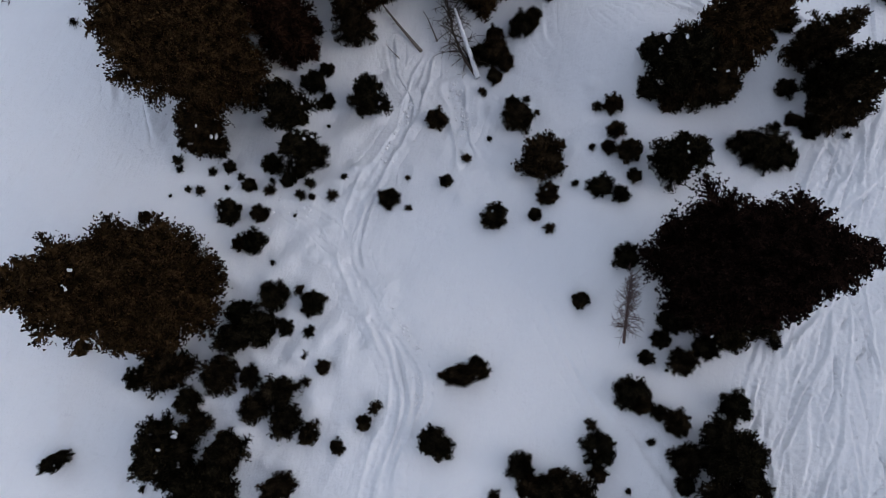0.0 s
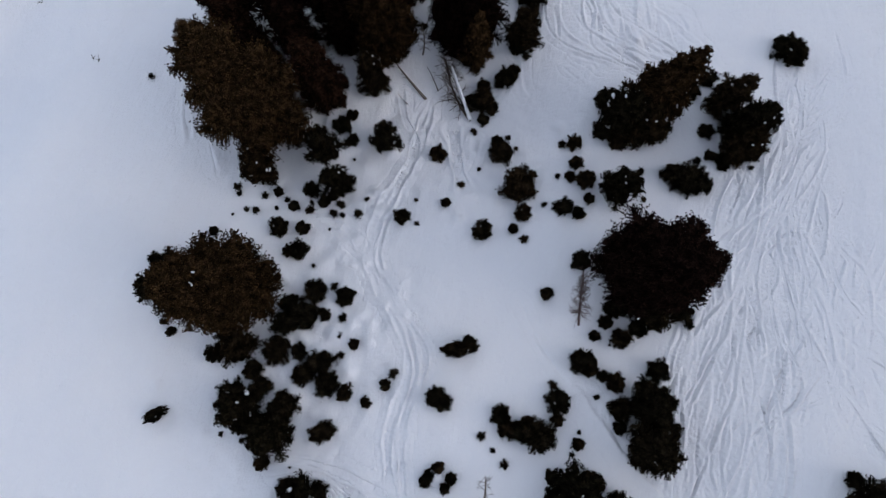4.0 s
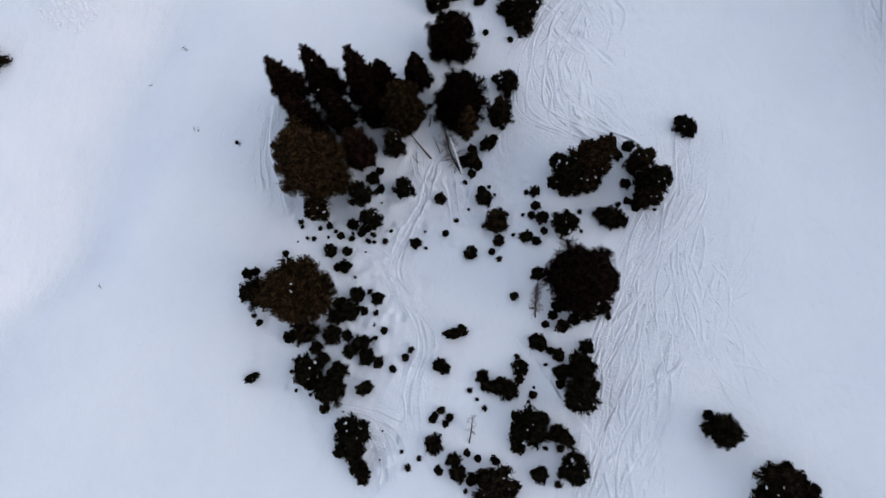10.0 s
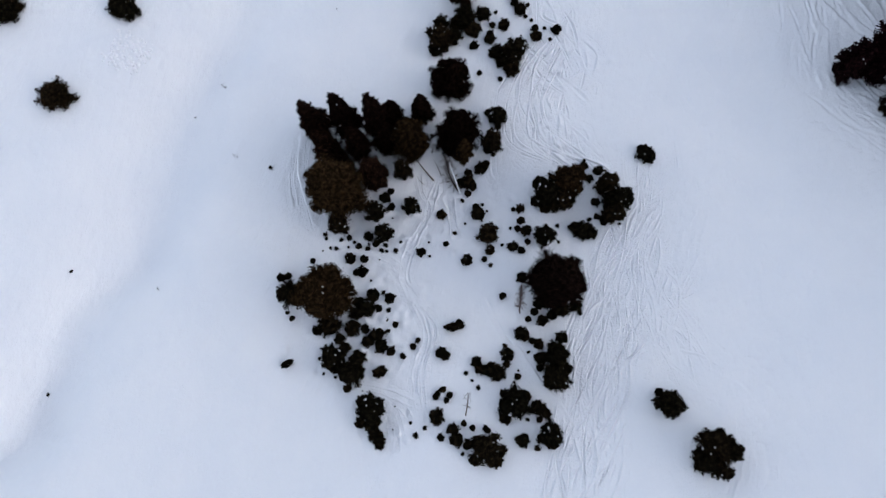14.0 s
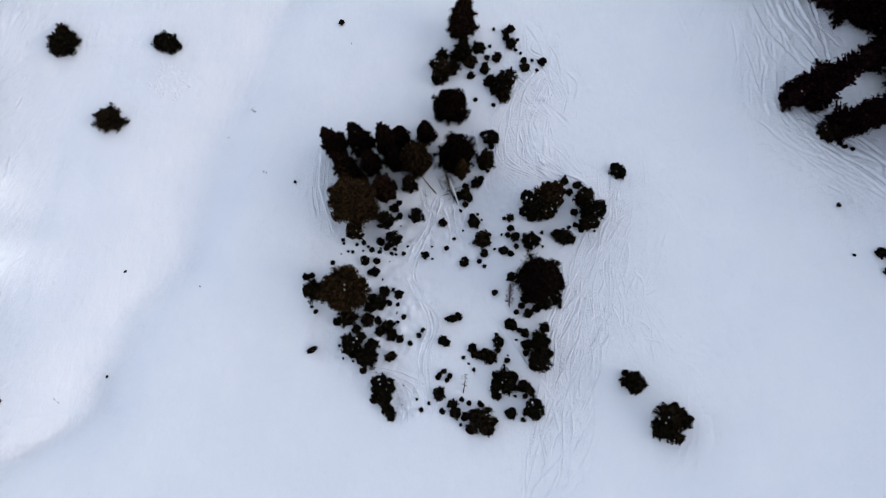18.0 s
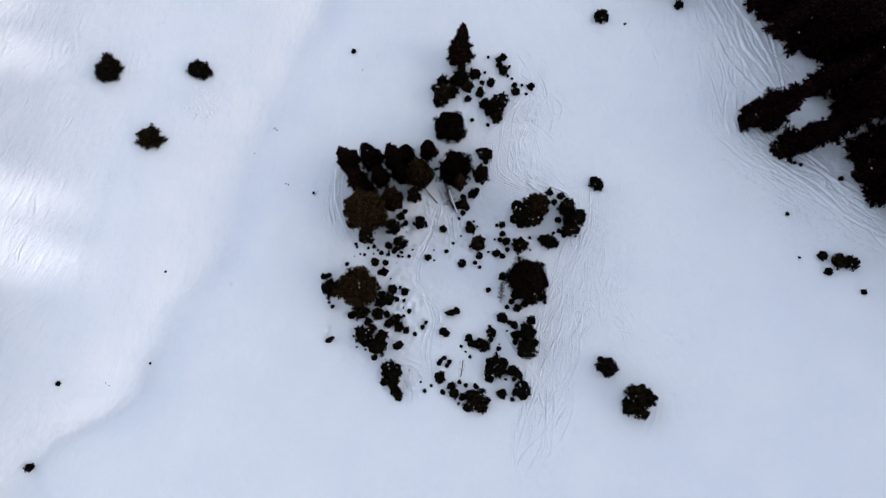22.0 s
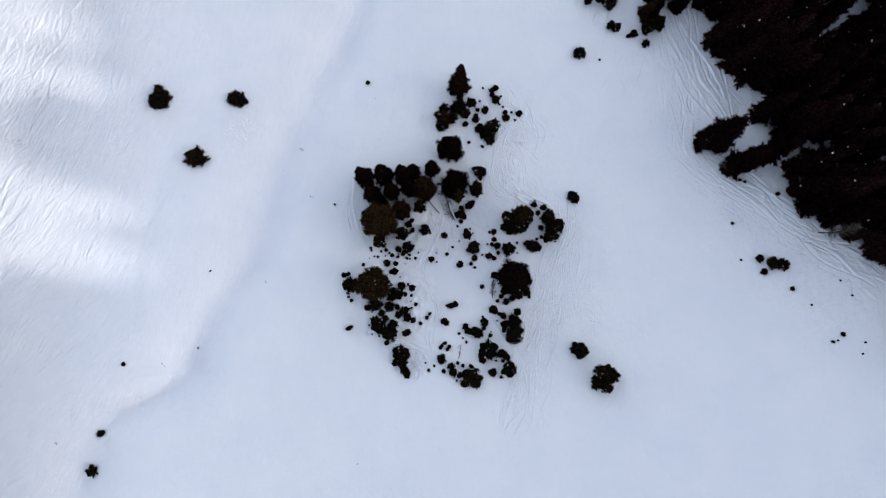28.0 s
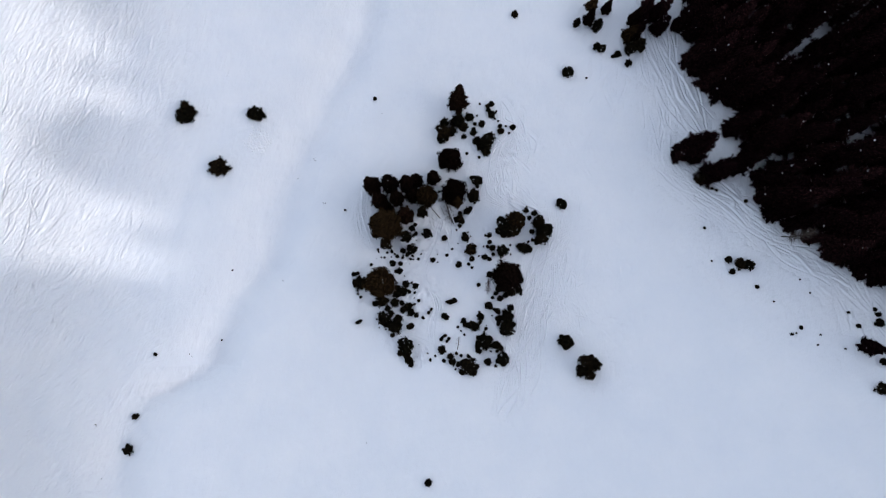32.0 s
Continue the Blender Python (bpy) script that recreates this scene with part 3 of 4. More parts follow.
def crown(name, seed, tall, wide, boughs, tuft, fat, shape, mat, clear=0.04, droop=0.25, ragged=0.16, spikes=3, spike=0.62, plume=1.0):
    """Boughs set round the stem in a spiral; each is a flat frond of side twigs that carry tufts of needles. shape gives the outline from foot (0) to tip (1)."""
    rng, starts, ways, plumes = np.random.default_rng(seed), [], [], []
    lobes, bias, bulge = rng.uniform(0.05, 0.115, 3), rng.uniform(0, math.tau), rng.uniform(0.04, 0.12)
    pitch = 0.74 * tuft
    for i in range(boughs):
        q = clear + (0.975 - clear) * ((i + rng.random()) / boughs) ** 1.08
        a = i * 2.39996 + rng.normal(0, 0.4)
        out = wide * shape(q) * rng.uniform(1 - 2.2 * ragged, 1 + 0.35 * ragged) * (1 + bulge * math.cos(a - bias) + lobes[0] * math.sin(3 * a + 7 * q + seed) + lobes[1] * math.sin(5 * a - 11 * q + 2 * seed) + lobes[2] * math.sin(8 * a + 17 * q))
        if rng.random() < 0.12:
            out *= 1 + 1.1 * ragged
        out = max(out, 1.2 * tuft)
        k = max(3, int(out / pitch))
        s = np.linspace(0.14, 1.0, k)
        bend = rng.normal(0, 0.10)
        axis = a + bend * s
        rise, sag = -0.10 + 0.75 * q + rng.normal(0, 0.07), droop * rng.uniform(0.5, 1.4)
        p = np.stack([np.cos(axis) * out * s, np.sin(axis) * out * s, tall * q + out * (rise * s - 2.1 * sag * s ** 2 + 1.5 * sag * s ** 3)], -1)
        reach = np.clip(0.40 * out * np.sin(math.pi * (0.16 + 0.80 * s)) ** 0.8, 0.5 * tuft, 1.5) * rng.uniform(0.7, 1.15, k)
        m = max(1, int(reach.max() / pitch))
        step = (np.arange(m) + 0.55) / m
        for sign in (-1, 1):
            turn = axis + sign * (1.05 - 0.35 * s) + rng.normal(0, 0.16, k)
            way = np.stack([np.cos(turn), np.sin(turn), rng.normal(-0.05, 0.16, k)], -1)
            tip = p + way * (plume * reach * rng.uniform(0.75, 1.15, k))[:, None]
            tip[:, 2] -= 0.10 * reach
            half = np.gradient(p, axis=0) * rng.uniform(0.6, 1.15, (k, 1))
            plumes.append(np.stack([p - half, tip, p + half], 1).reshape(-1, 3))
            along = reach[:, None] * step[None] * rng.uniform(0.85, 1.15, (k, m))
            pts = p[:, None] + way[:, None] * along[..., None]
            pts[..., 2] -= 0.16 * along ** 2 / max(0.3, 0.4 * out)
            keep = rng.random((k, m)) < np.clip(reach[:, None] / (m * pitch), 0.25, 1.0)
            starts.append(pts[keep])
            ways.append(np.broadcast_to(way[:, None], pts.shape)[keep])
        starts.append(p[-2:])
        ways.append(np.tile([math.cos(axis[-1]), math.sin(axis[-1]), 0.15], (2, 1)))
    n = 10
    starts.append(np.column_stack([np.zeros(n), np.zeros(n), np.linspace(0.93, 0.99, n) * tall]))
    a = rng.uniform(0, math.tau, n)
    ways.append(np.column_stack([0.5 * np.cos(a), 0.5 * np.sin(a), np.full(n, 0.85)]))
    start, way = np.vstack(starts), np.vstack(ways)
    start, way = np.repeat(start, spikes, 0), np.repeat(way, spikes, 0)
    start = start + rng.normal(0, 0.12 * tuft, start.shape)
    way = way + rng.normal(0, 0.55, way.shape)
    way /= np.linalg.norm(way, axis=1)[:, None]
    size = spike * tuft * rng.uniform(0.7, 1.45, len(start))
    v = np.vstack([twigs(rng, start, way, size, size * fat, 0.05), *plumes])
    faces = np.arange(len(v)).reshape(-1, 3)
    return mesh_of(name, v.tolist(), faces.tolist(), mat)


def spire(q):
    return max(0.025, (1 - q) ** 0.72 * (0.80 + 0.20 * min(1, q * 6)))


def cone(q):
    return max(0.03, (1 - q) ** 0.68 * (0.72 + 0.28 * min(1, q * 5)))


def full(q):
    return max(0.03, (1 - q ** 2.5) * (0.74 + 0.26 * min(1, q * 4)))


def blunt(q):
    return max(0.03, (1 - q ** 1.3) ** 0.9 * (0.70 + 0.40 * min(1, q * 2.6)))


def dome(q):
    return max(0.06, math.sqrt(max(0.0, 1 - q * q)) * (0.8 + 0.2 * min(1, q * 3)))


def stem(tall, base):
    rows = [(0.0, 0.0, tall * q) for q in (-0.03, 0.06, 0.3, 0.6, 0.97)]
    return mesh_of("trunk", *tube(rows, [base * 1.35, base, base * 0.75, base * 0.45, base * 0.06]), BARK, True)


def kind_of_tree(tall, wide, crowns, base, snow_seed, shape, spots, size):
    snows = []
    for k in range(len(crowns)):
        rng, at = np.random.default_rng(snow_seed + k), []
        for _ in range(spots):
            q, a = rng.uniform(0.25, 0.85), rng.uniform(0, math.tau)
            r = wide * shape(q) * rng.uniform(0.75, 0.95)
            for step in range(int(rng.integers(2, 5))):
                b = a + step * 0.55 * size / max(r, 0.2)
                at.append((r * math.cos(b), r * math.sin(b), tall * q + 0.02 * r, size * rng.uniform(0.25, 0.75)))
                r *= rng.uniform(0.93, 1.02)
        snows.append(mesh_of("snow", *lumps(rng, at, 0.6, 0.35), SNOW, True) if spots else None)
    return {"tall": tall, "wide": wide, "crowns": crowns, "stem": stem(tall, base), "snows": snows, "snowy": 0.4 if tall > 17 else 0.85}


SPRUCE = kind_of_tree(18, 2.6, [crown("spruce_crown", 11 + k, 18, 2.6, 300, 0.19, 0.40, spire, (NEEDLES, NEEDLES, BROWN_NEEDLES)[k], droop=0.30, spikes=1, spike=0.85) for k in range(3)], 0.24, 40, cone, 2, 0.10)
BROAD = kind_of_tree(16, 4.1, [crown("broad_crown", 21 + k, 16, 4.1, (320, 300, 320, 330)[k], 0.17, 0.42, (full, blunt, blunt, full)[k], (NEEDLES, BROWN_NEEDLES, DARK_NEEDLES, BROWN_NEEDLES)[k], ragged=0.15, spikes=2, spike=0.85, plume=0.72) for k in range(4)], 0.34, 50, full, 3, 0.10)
YOUNG = kind_of_tree(5.5, 1.7, [crown("young_crown", 31 + k, 5.5, 1.7, 130, 0.15, 0.46, full, SHRUB, ragged=0.15, spikes=2, spike=0.8, plume=0.75) for k in range(4)], 0.12, 60, full, 6, 0.14)
LOW = kind_of_tree(1.5, 1.2, [crown("shrub_crown", 71 + k, 1.5, 1.2, 84, 0.12, 0.46, dome, SHRUB, 0.03, 0.12, 0.16, 2, 0.85, 0.7) for k in range(6)], 0.07, 80, dome, 1, 0.10)
TINY = kind_of_tree(0.55, 0.3, [crown("sapling_crown", 91 + k, 0.55, 0.3, 34, 0.08, 0.42, full, SHRUB, 0.05, 0.1, 0.2, 1, 0.9, 0.8) for k in range(4)], 0.02, 95, full, 0, 0)
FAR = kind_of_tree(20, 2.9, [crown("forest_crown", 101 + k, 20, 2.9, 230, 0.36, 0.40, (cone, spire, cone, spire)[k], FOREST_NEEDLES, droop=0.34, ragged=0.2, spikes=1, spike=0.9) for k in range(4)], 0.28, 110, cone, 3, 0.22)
place_rng = np.random.default_rng(3)


def plant(name, kind, x, y, tall, wide, label, category, group, aspect=1.0, angle=None, snow=True, pick=None):
    k = int(place_rng.integers(len(kind["crowns"]))) if pick is None else pick
    turn = place_rng.uniform(0, 360) if angle is None else angle
    z = float(height(x, y))
    ob = new(name)
    sx, lean = wide / kind["wide"], 0.35 if tall > 12 else 1.4
    ob.matrix_basis = pose(x, y, z - 0.04, place_rng.normal(0, lean), place_rng.normal(0, lean), turn) @ Matrix.Diagonal((sx, sx * aspect, tall / kind["tall"], 1))
    ob.empty_display_size = 0.3
    tagged(ob, label, category, group)
    part("trunk", kind["stem"], ob)
    part("crown", kind["crowns"][k], ob)
    if snow and kind["snows"][k] is not None and place_rng.random() < kind["snowy"]:
        part("snow", kind["snows"][k], ob, "small clumps of white snow")
    return ob


def spruce(x, y, tall, wide, pick=None):
    if tall < 7.5:
        plant("young_spruce", YOUNG, x, y, tall, wide * 1.05, "young dark green spruce with snow clumps on its boughs", "tree", "young spruces of the grove")
    elif x > 52:
        plant("forest_spruce", FAR, x, y, tall, wide, "tall dark spruce at the edge of the forest", "tree", "forest spruces")
    else:
        plant("spruce_tree", SPRUCE, x, y, tall, wide, "tall narrow dark brown-green spruce standing in snow", "tree", "tall spruces of the grove", pick=pick)


def broad_spruce(x, y, tall, wide, pick=1):
    plant("broad_spruce", BROAD, x, y, tall, wide, "broad brown-green spruce with a full crown in snow", "tree", "broad spruces of the grove", pick=pick)


def bush(x, y, wide, tall, aspect=1.0, angle=None):
    plant("conifer_shrub", LOW, x, y, tall, wide, "low dark green conifer shrub poking out of the snow", "shrub", "conifer shrubs", aspect, angle, wide > 0.7 and place_rng.random() < 0.6)


def sprig(x, y, wide):
    plant("conifer_sapling", TINY, x, y, wide * 1.7, wide * 1.1, "small conifer sapling half buried in snow", "sapling", "conifer saplings", snow=False)


def weed(x, y):
    """A few dry stalks."""
    r, v, f = np.random.default_rng(int(abs(x * 31 + y * 17))), [], []
    for _ in range(7):
        a, long = r.uniform(0, math.tau), r.uniform(0.15, 0.5)
        v2, f2 = tube([(0, 0, -0.05), (0.3 * long * math.cos(a), 0.3 * long * math.sin(a), 0.5 * long), (long * math.cos(a), long * math.sin(a), 0.6 * long)], [0.02, 0.018, 0.008], 4)
        f += [tuple(i + len(v) for i in face) for face in f2]
        v += v2
    ob = new("dry_weed", mesh_of("dry_weed", v, f, BARK))
    ob.location = (x, y, float(height(x, y)))
    tagged(ob, "dry brown weed stalks sticking out of snow", "dry weed", "dry weeds")


# row of tall spruces at the north edge of the grove
spruce(-18.9, 24.8, 15.0, 2.6, 0)
spruce(-14.1, 24.9, 19.2, 2.6, 1)
spruce(-9.5, 24.9, 18.4, 2.6, 0)
spruce(-7.8, 26.5, 10.5, 2.1)
spruce(-3.3, 27.2, 10.2, 2.0)
broad_spruce(-4.6, 22.0, 15.0, 2.7, 3)
spruce(-17.0, 21.2, 13.0, 2.3, 1)
spruce(-12.6, 21.6, 14.0, 2.2, 0)
spruce(-8.3, 22.3, 12.0, 2.2, 1)
spruce(-15.2, 18.9, 10.0, 2.1)
broad_spruce(1.8, 23.2, 13.5, 3.1, 0)
spruce(2.8, 20.9, 10.0, 1.8)
# broad spruces of the grove
broad_spruce(-14.8, 14.6, 21.0, 3.9, 3)
spruce(-10.2, 17.0, 13.5, 2.5, 0)
spruce(-17.8, 15.1, 9.0, 1.7)
spruce(-15.1, 9.6, 6.0, 1.5)
spruce(-10.2, 11.5, 6.0, 1.5)
broad_spruce(-15.9, 0.1, 17.6, 4.3)
broad_spruce(14.8, 1.0, 16.4, 4.15, 2)
spruce(-21.4, -0.0, 6.5, 1.7)
spruce(-8.7, 8.6, 6.2, 1.3)
spruce(-6.1, 18.0, 7.4, 1.4)
spruce(-5.0, 12.4, 5.0, 1.25)
spruce(14.1, 7.7, 5.5, 1.5)
spruce(17.4, 15.4, 13.2, 2.7, 2)
spruce(14.7, 13.9, 7.0, 2.2)
spruce(16.4, 13.0, 6.0, 1.8)
spruce(7.3, 22.2, 6.0, 1.6)
spruce(8.0, 26.3, 5.0, 1.45)
spruce(24.1, 12.6, 7.0, 1.6)
spruce(23.2, 15.2, 6.8, 1.5)
spruce(23.9, 11.0, 6.0, 1.5)
spruce(25.1, 13.3, 5.5, 1.6)
spruce(14.5, -11.1, 5.0, 1.8)
spruce(14.5, -8.1, 5.0, 1.6)
spruce(-12.6, -10.4, 5.0, 1.7)
spruce(-14.8, -8.7, 4.5, 1.7)
spruce(5.2, -19.6, 4.5, 2.0)
spruce(8.8, -14.4, 4.5, 2.0)
spruce(13.0, -17.9, 4.0, 1.6)
spruce(-9.9, -14.9, 4.5, 1.8)
spruce(27.6, -14.1, 5.4, 1.7)
spruce(32.1, -18.9, 5.5, 1.9)
spruce(30.8, -20.4, 4.5, 1.5)
spruce(32.4, -21.1, 4.5, 1.3)
spruce(33.5, -18.9, 5.0, 1.5)
# north end of the grove
spruce(3.3, 47.4, 20.5, 2.9, 1)
broad_spruce(1.1, 32.1, 10.0, 2.9, 0)
spruce(3.7, 43.0, 7.0, 1.6)
spruce(11.0, 36.9, 6.0, 1.9)
spruce(-0.5, 39.7, 6.0, 1.9)
# shrubs and young conifers on the west side
sprig(-17.39, 8.45, 0.39)
sprig(-17.23, 7.86, 0.26)
bush(-13.79, 7.94, 0.45, 0.73)
sprig(-16.49, 6.45, 0.26)
sprig(-15.69, 6.37, 0.32)
sprig(-13.05, 7.27, 0.26)
bush(-12.35, 6.66, 0.51, 0.79)
sprig(-13.94, 6.56, 0.19)
sprig(-17.65, 6.06, 0.13)
sprig(-14.98, 7.63, 0.32)
bush(-10.96, 8.09, 0.77, 1.07)
sprig(-10.95, 6.98, 0.26)
sprig(-11.05, 6.32, 0.39)
bush(-9.83, 7.02, 0.58, 0.86)
sprig(-9.03, 6.04, 0.38)
sprig(-8.33, 5.84, 0.26)
sprig(-7.04, 5.96, 0.38)
sprig(-8.48, 6.82, 0.39)
sprig(-6.37, 7.21, 0.26)
sprig(-7.58, 10.83, 0.13)
bush(-4.00, 12.30, 0.53, 0.81)
bush(-7.75, 12.68, 0.53, 0.81)
bush(-9.21, 11.08, 0.46, 0.73)
bush(-23.25, 2.23, 0.69, 0.98)
bush(-22.34, 2.42, 0.57, 0.85)
bush(-21.37, -3.49, 0.43, 0.70)
sprig(-22.07, -2.76, 0.31)
bush(-18.98, 4.61, 0.45, 0.72)
bush(-13.47, 4.88, 0.89, 1.20)
bush(-11.55, 4.74, 0.64, 0.92)
bush(-11.76, 2.94, 0.88, 1.18)
bush(-12.60, 2.82, 0.57, 0.85)
bush(-10.00, -0.46, 0.99, 1.30)
bush(-7.70, -0.78, 0.86, 1.16)
sprig(-8.62, -0.04, 0.37)
sprig(-10.47, 1.66, 0.19)
sprig(-7.90, -2.49, 0.37)
sprig(-8.04, -3.87, 0.30)
bush(-6.91, -4.46, 0.48, 0.76)
sprig(-7.86, -5.29, 0.30)
sprig(-8.41, -5.53, 0.24)
bush(-10.81, -2.16, 1.35, 1.68)
bush(-12.33, -2.77, 1.10, 1.42)
bush(-9.26, -2.18, 0.61, 0.90)
bush(-12.14, -1.26, 0.86, 1.16)
bush(-15.88, -4.54, 1.58, 1.92)
bush(-17.58, -5.16, 0.85, 1.15)
bush(-12.82, -4.85, 1.21, 1.53)
bush(-11.01, -5.04, 0.73, 1.02)
bush(-10.62, -6.61, 0.90, 1.20)
bush(-9.44, -5.73, 1.14, 1.46)
bush(-8.77, -7.34, 1.07, 1.39)
bush(-7.45, -7.93, 0.71, 1.00)
bush(-14.41, -6.33, 0.84, 1.14)
bush(-13.72, -7.48, 0.84, 1.14)
bush(-15.97, -8.05, 1.08, 1.39)
bush(-14.58, -10.00, 1.18, 1.50)
sprig(-17.20, -8.96, 0.24)
bush(-11.79, -8.87, 1.18, 1.50)
sprig(-10.93, -8.36, 0.30)
bush(-13.02, -11.10, 1.05, 1.36)
sprig(-14.87, -11.34, 0.24)
sprig(-16.47, -10.92, 0.24)
sprig(-14.24, -10.89, 0.29)
bush(-8.86, -10.70, 1.05, 1.36, 0.75, 25)
bush(-5.76, -8.61, 0.47, 0.75)
bush(-4.36, -7.35, 0.48, 0.75)
sprig(-3.83, -6.55, 0.42)
bush(-13.11, -12.76, 0.64, 0.92)
bush(-21.64, -9.55, 1.01, 1.32, 0.50, 22)
bush(-8.91, -14.55, 0.80, 1.09)
bush(-11.24, -14.32, 0.80, 1.10)
bush(-11.19, -16.92, 0.79, 1.09)
bush(-9.72, -17.09, 1.23, 1.56)
bush(-8.67, -19.20, 0.94, 1.25)
bush(-9.11, -18.36, 1.00, 1.31)
sprig(-4.62, -16.92, 0.22)
sprig(-2.81, -17.52, 0.33)
sprig(-3.91, -18.38, 0.39)
sprig(-6.74, -14.95, 0.11)
sprig(-6.92, -17.76, 0.11)
sprig(-11.13, -13.05, 0.12)
bush(-8.66, 13.88, 0.90, 1.20)
bush(-7.88, 14.90, 0.56, 0.85)
bush(-7.90, 12.36, 0.56, 0.84)
bush(-9.17, 7.49, 0.49, 0.76)
# shrubs in the open middle
bush(-3.43, 5.71, 0.76, 1.06)
sprig(-2.24, 7.11, 0.19)
sprig(-2.16, 5.06, 0.25)
bush(0.20, 6.81, 0.45, 0.72)
sprig(1.50, 8.43, 0.32)
sprig(3.03, 9.89, 0.20)
bush(-0.49, 11.30, 0.79, 1.09)
bush(3.18, 4.41, 0.88, 1.18)
bush(5.63, 4.53, 0.44, 0.71)
sprig(6.40, 3.69, 0.37)
bush(6.49, 5.87, 0.76, 1.05)
bush(6.13, 8.23, 1.66, 2.01)
sprig(8.24, 6.59, 0.25)
bush(5.00, 11.19, 1.11, 1.43)
bush(4.74, 12.44, 0.60, 0.88)
sprig(6.29, 11.78, 0.20)
bush(7.92, -0.59, 0.55, 0.83)
bush(1.07, -4.66, 1.37, 1.70, 0.50, 8)
bush(1.97, -4.44, 0.78, 1.07)
bush(-0.32, -8.25, 1.11, 1.43, 0.75, -15)
bush(-0.73, -8.00, 0.59, 0.87)
sprig(-9.33, 4.68, 0.13)
sprig(2.73, 13.52, 0.33)
sprig(5.61, 12.80, 0.27)
bush(4.03, -9.36, 0.81, 1.11)
bush(4.52, -10.29, 0.75, 1.04)
bush(5.54, -10.26, 0.98, 1.29)
bush(6.70, -10.78, 1.20, 1.52)
bush(6.06, -10.16, 0.92, 1.23)
bush(8.26, -8.38, 0.99, 1.29)
sprig(7.95, -7.30, 0.35)
bush(8.10, -9.62, 0.52, 0.80)
sprig(2.67, -10.76, 0.35)
sprig(3.46, -11.74, 0.23)
sprig(4.23, -12.62, 0.34)
bush(9.43, -11.22, 0.51, 0.79)
sprig(9.61, -10.44, 0.17)
sprig(8.96, -11.89, 0.23)
sprig(11.02, -8.07, 0.23)
bush(11.30, -3.80, 0.48, 0.75)
sprig(12.34, -4.45, 0.12)
# shrubs on the east side
sprig(10.05, 11.89, 0.39)
bush(10.98, 11.97, 0.71, 1.00)
bush(11.06, 10.13, 0.64, 0.93)
bush(10.50, 9.00, 0.51, 0.79)
sprig(9.45, 9.05, 0.26)
bush(11.69, 8.62, 0.89, 1.19)
bush(9.68, 6.35, 0.82, 1.11)
bush(10.89, 5.82, 0.63, 0.91)
bush(11.79, 6.99, 0.50, 0.78)
sprig(16.18, 9.32, 0.32)
sprig(16.18, 6.95, 0.25)
bush(13.23, 12.97, 0.91, 1.21)
bush(14.42, 11.92, 0.90, 1.20)
bush(17.79, 13.14, 1.16, 1.48)
bush(14.05, 15.85, 1.18, 1.50)
bush(15.95, 15.47, 1.04, 1.35)
bush(20.41, 18.23, 0.79, 1.09)
bush(19.67, 14.75, 0.58, 0.87)
bush(22.56, 17.46, 0.79, 1.08)
bush(23.68, 16.21, 0.91, 1.21)
bush(21.76, 12.69, 0.71, 0.99)
bush(22.69, 10.10, 0.76, 1.05)
bush(21.75, 10.61, 0.51, 0.79)
bush(24.75, 10.71, 0.88, 1.18)
bush(19.70, 8.42, 1.38, 1.71)
bush(18.75, 8.97, 1.07, 1.39)
bush(20.70, 8.10, 0.94, 1.25)
bush(22.68, 9.60, 0.44, 0.72)
sprig(24.81, 9.43, 0.25)
sprig(20.73, 10.11, 0.38)
sprig(20.75, 19.21, 0.27)
bush(25.85, 13.21, 0.64, 0.92)
bush(23.74, 13.60, 0.64, 0.93)
bush(21.21, 16.32, 0.65, 0.94)
bush(10.61, 1.89, 0.86, 1.16)
bush(12.76, -1.74, 0.84, 1.14)
bush(13.82, -1.62, 0.96, 1.26)
bush(15.61, -2.33, 1.31, 1.63)
bush(17.72, -1.93, 0.95, 1.26)
sprig(18.15, -2.99, 0.42)
bush(13.19, -3.97, 0.83, 1.13)
bush(14.42, -3.15, 0.83, 1.13)
bush(10.27, -5.57, 1.00, 1.31)
bush(10.72, -6.15, 0.70, 0.99)
bush(12.37, -7.09, 0.81, 1.11)
bush(11.57, -6.55, 0.47, 0.74)
bush(15.42, -6.24, 0.93, 1.24)
bush(12.65, -8.89, 1.03, 1.34)
bush(12.43, -10.11, 0.57, 0.85)
bush(15.88, -10.07, 0.91, 1.21)
bush(15.05, -11.67, 0.96, 1.26)
bush(13.65, -11.95, 0.85, 1.15)
bush(12.12, -2.80, 0.60, 0.88)
# shrubs at the south end
bush(-1.19, -16.06, 1.06, 1.37)
bush(2.25, -16.85, 0.44, 0.72)
bush(-0.75, -18.55, 0.49, 0.77)
bush(0.79, -17.51, 0.83, 1.12)
bush(1.26, -18.85, 0.98, 1.29)
bush(2.79, -19.27, 0.65, 0.94)
bush(3.39, -17.44, 0.44, 0.72)
bush(5.30, -17.66, 0.44, 0.71)
bush(7.61, -14.83, 1.11, 1.43)
bush(10.07, -13.64, 1.01, 1.32)
bush(7.54, -16.26, 0.83, 1.13)
bush(11.89, -14.93, 1.11, 1.42)
bush(12.79, -15.67, 0.72, 1.01)
bush(13.41, -18.76, 1.08, 1.39)
bush(12.09, -18.50, 0.65, 0.94)
bush(9.67, -18.81, 1.03, 1.34)
sprig(10.41, -16.38, 0.28)
bush(11.92, -16.44, 0.44, 0.71)
bush(7.46, -13.25, 0.57, 0.85)
bush(3.71, -19.16, 0.82, 1.11)
bush(3.52, -21.13, 0.74, 1.03)
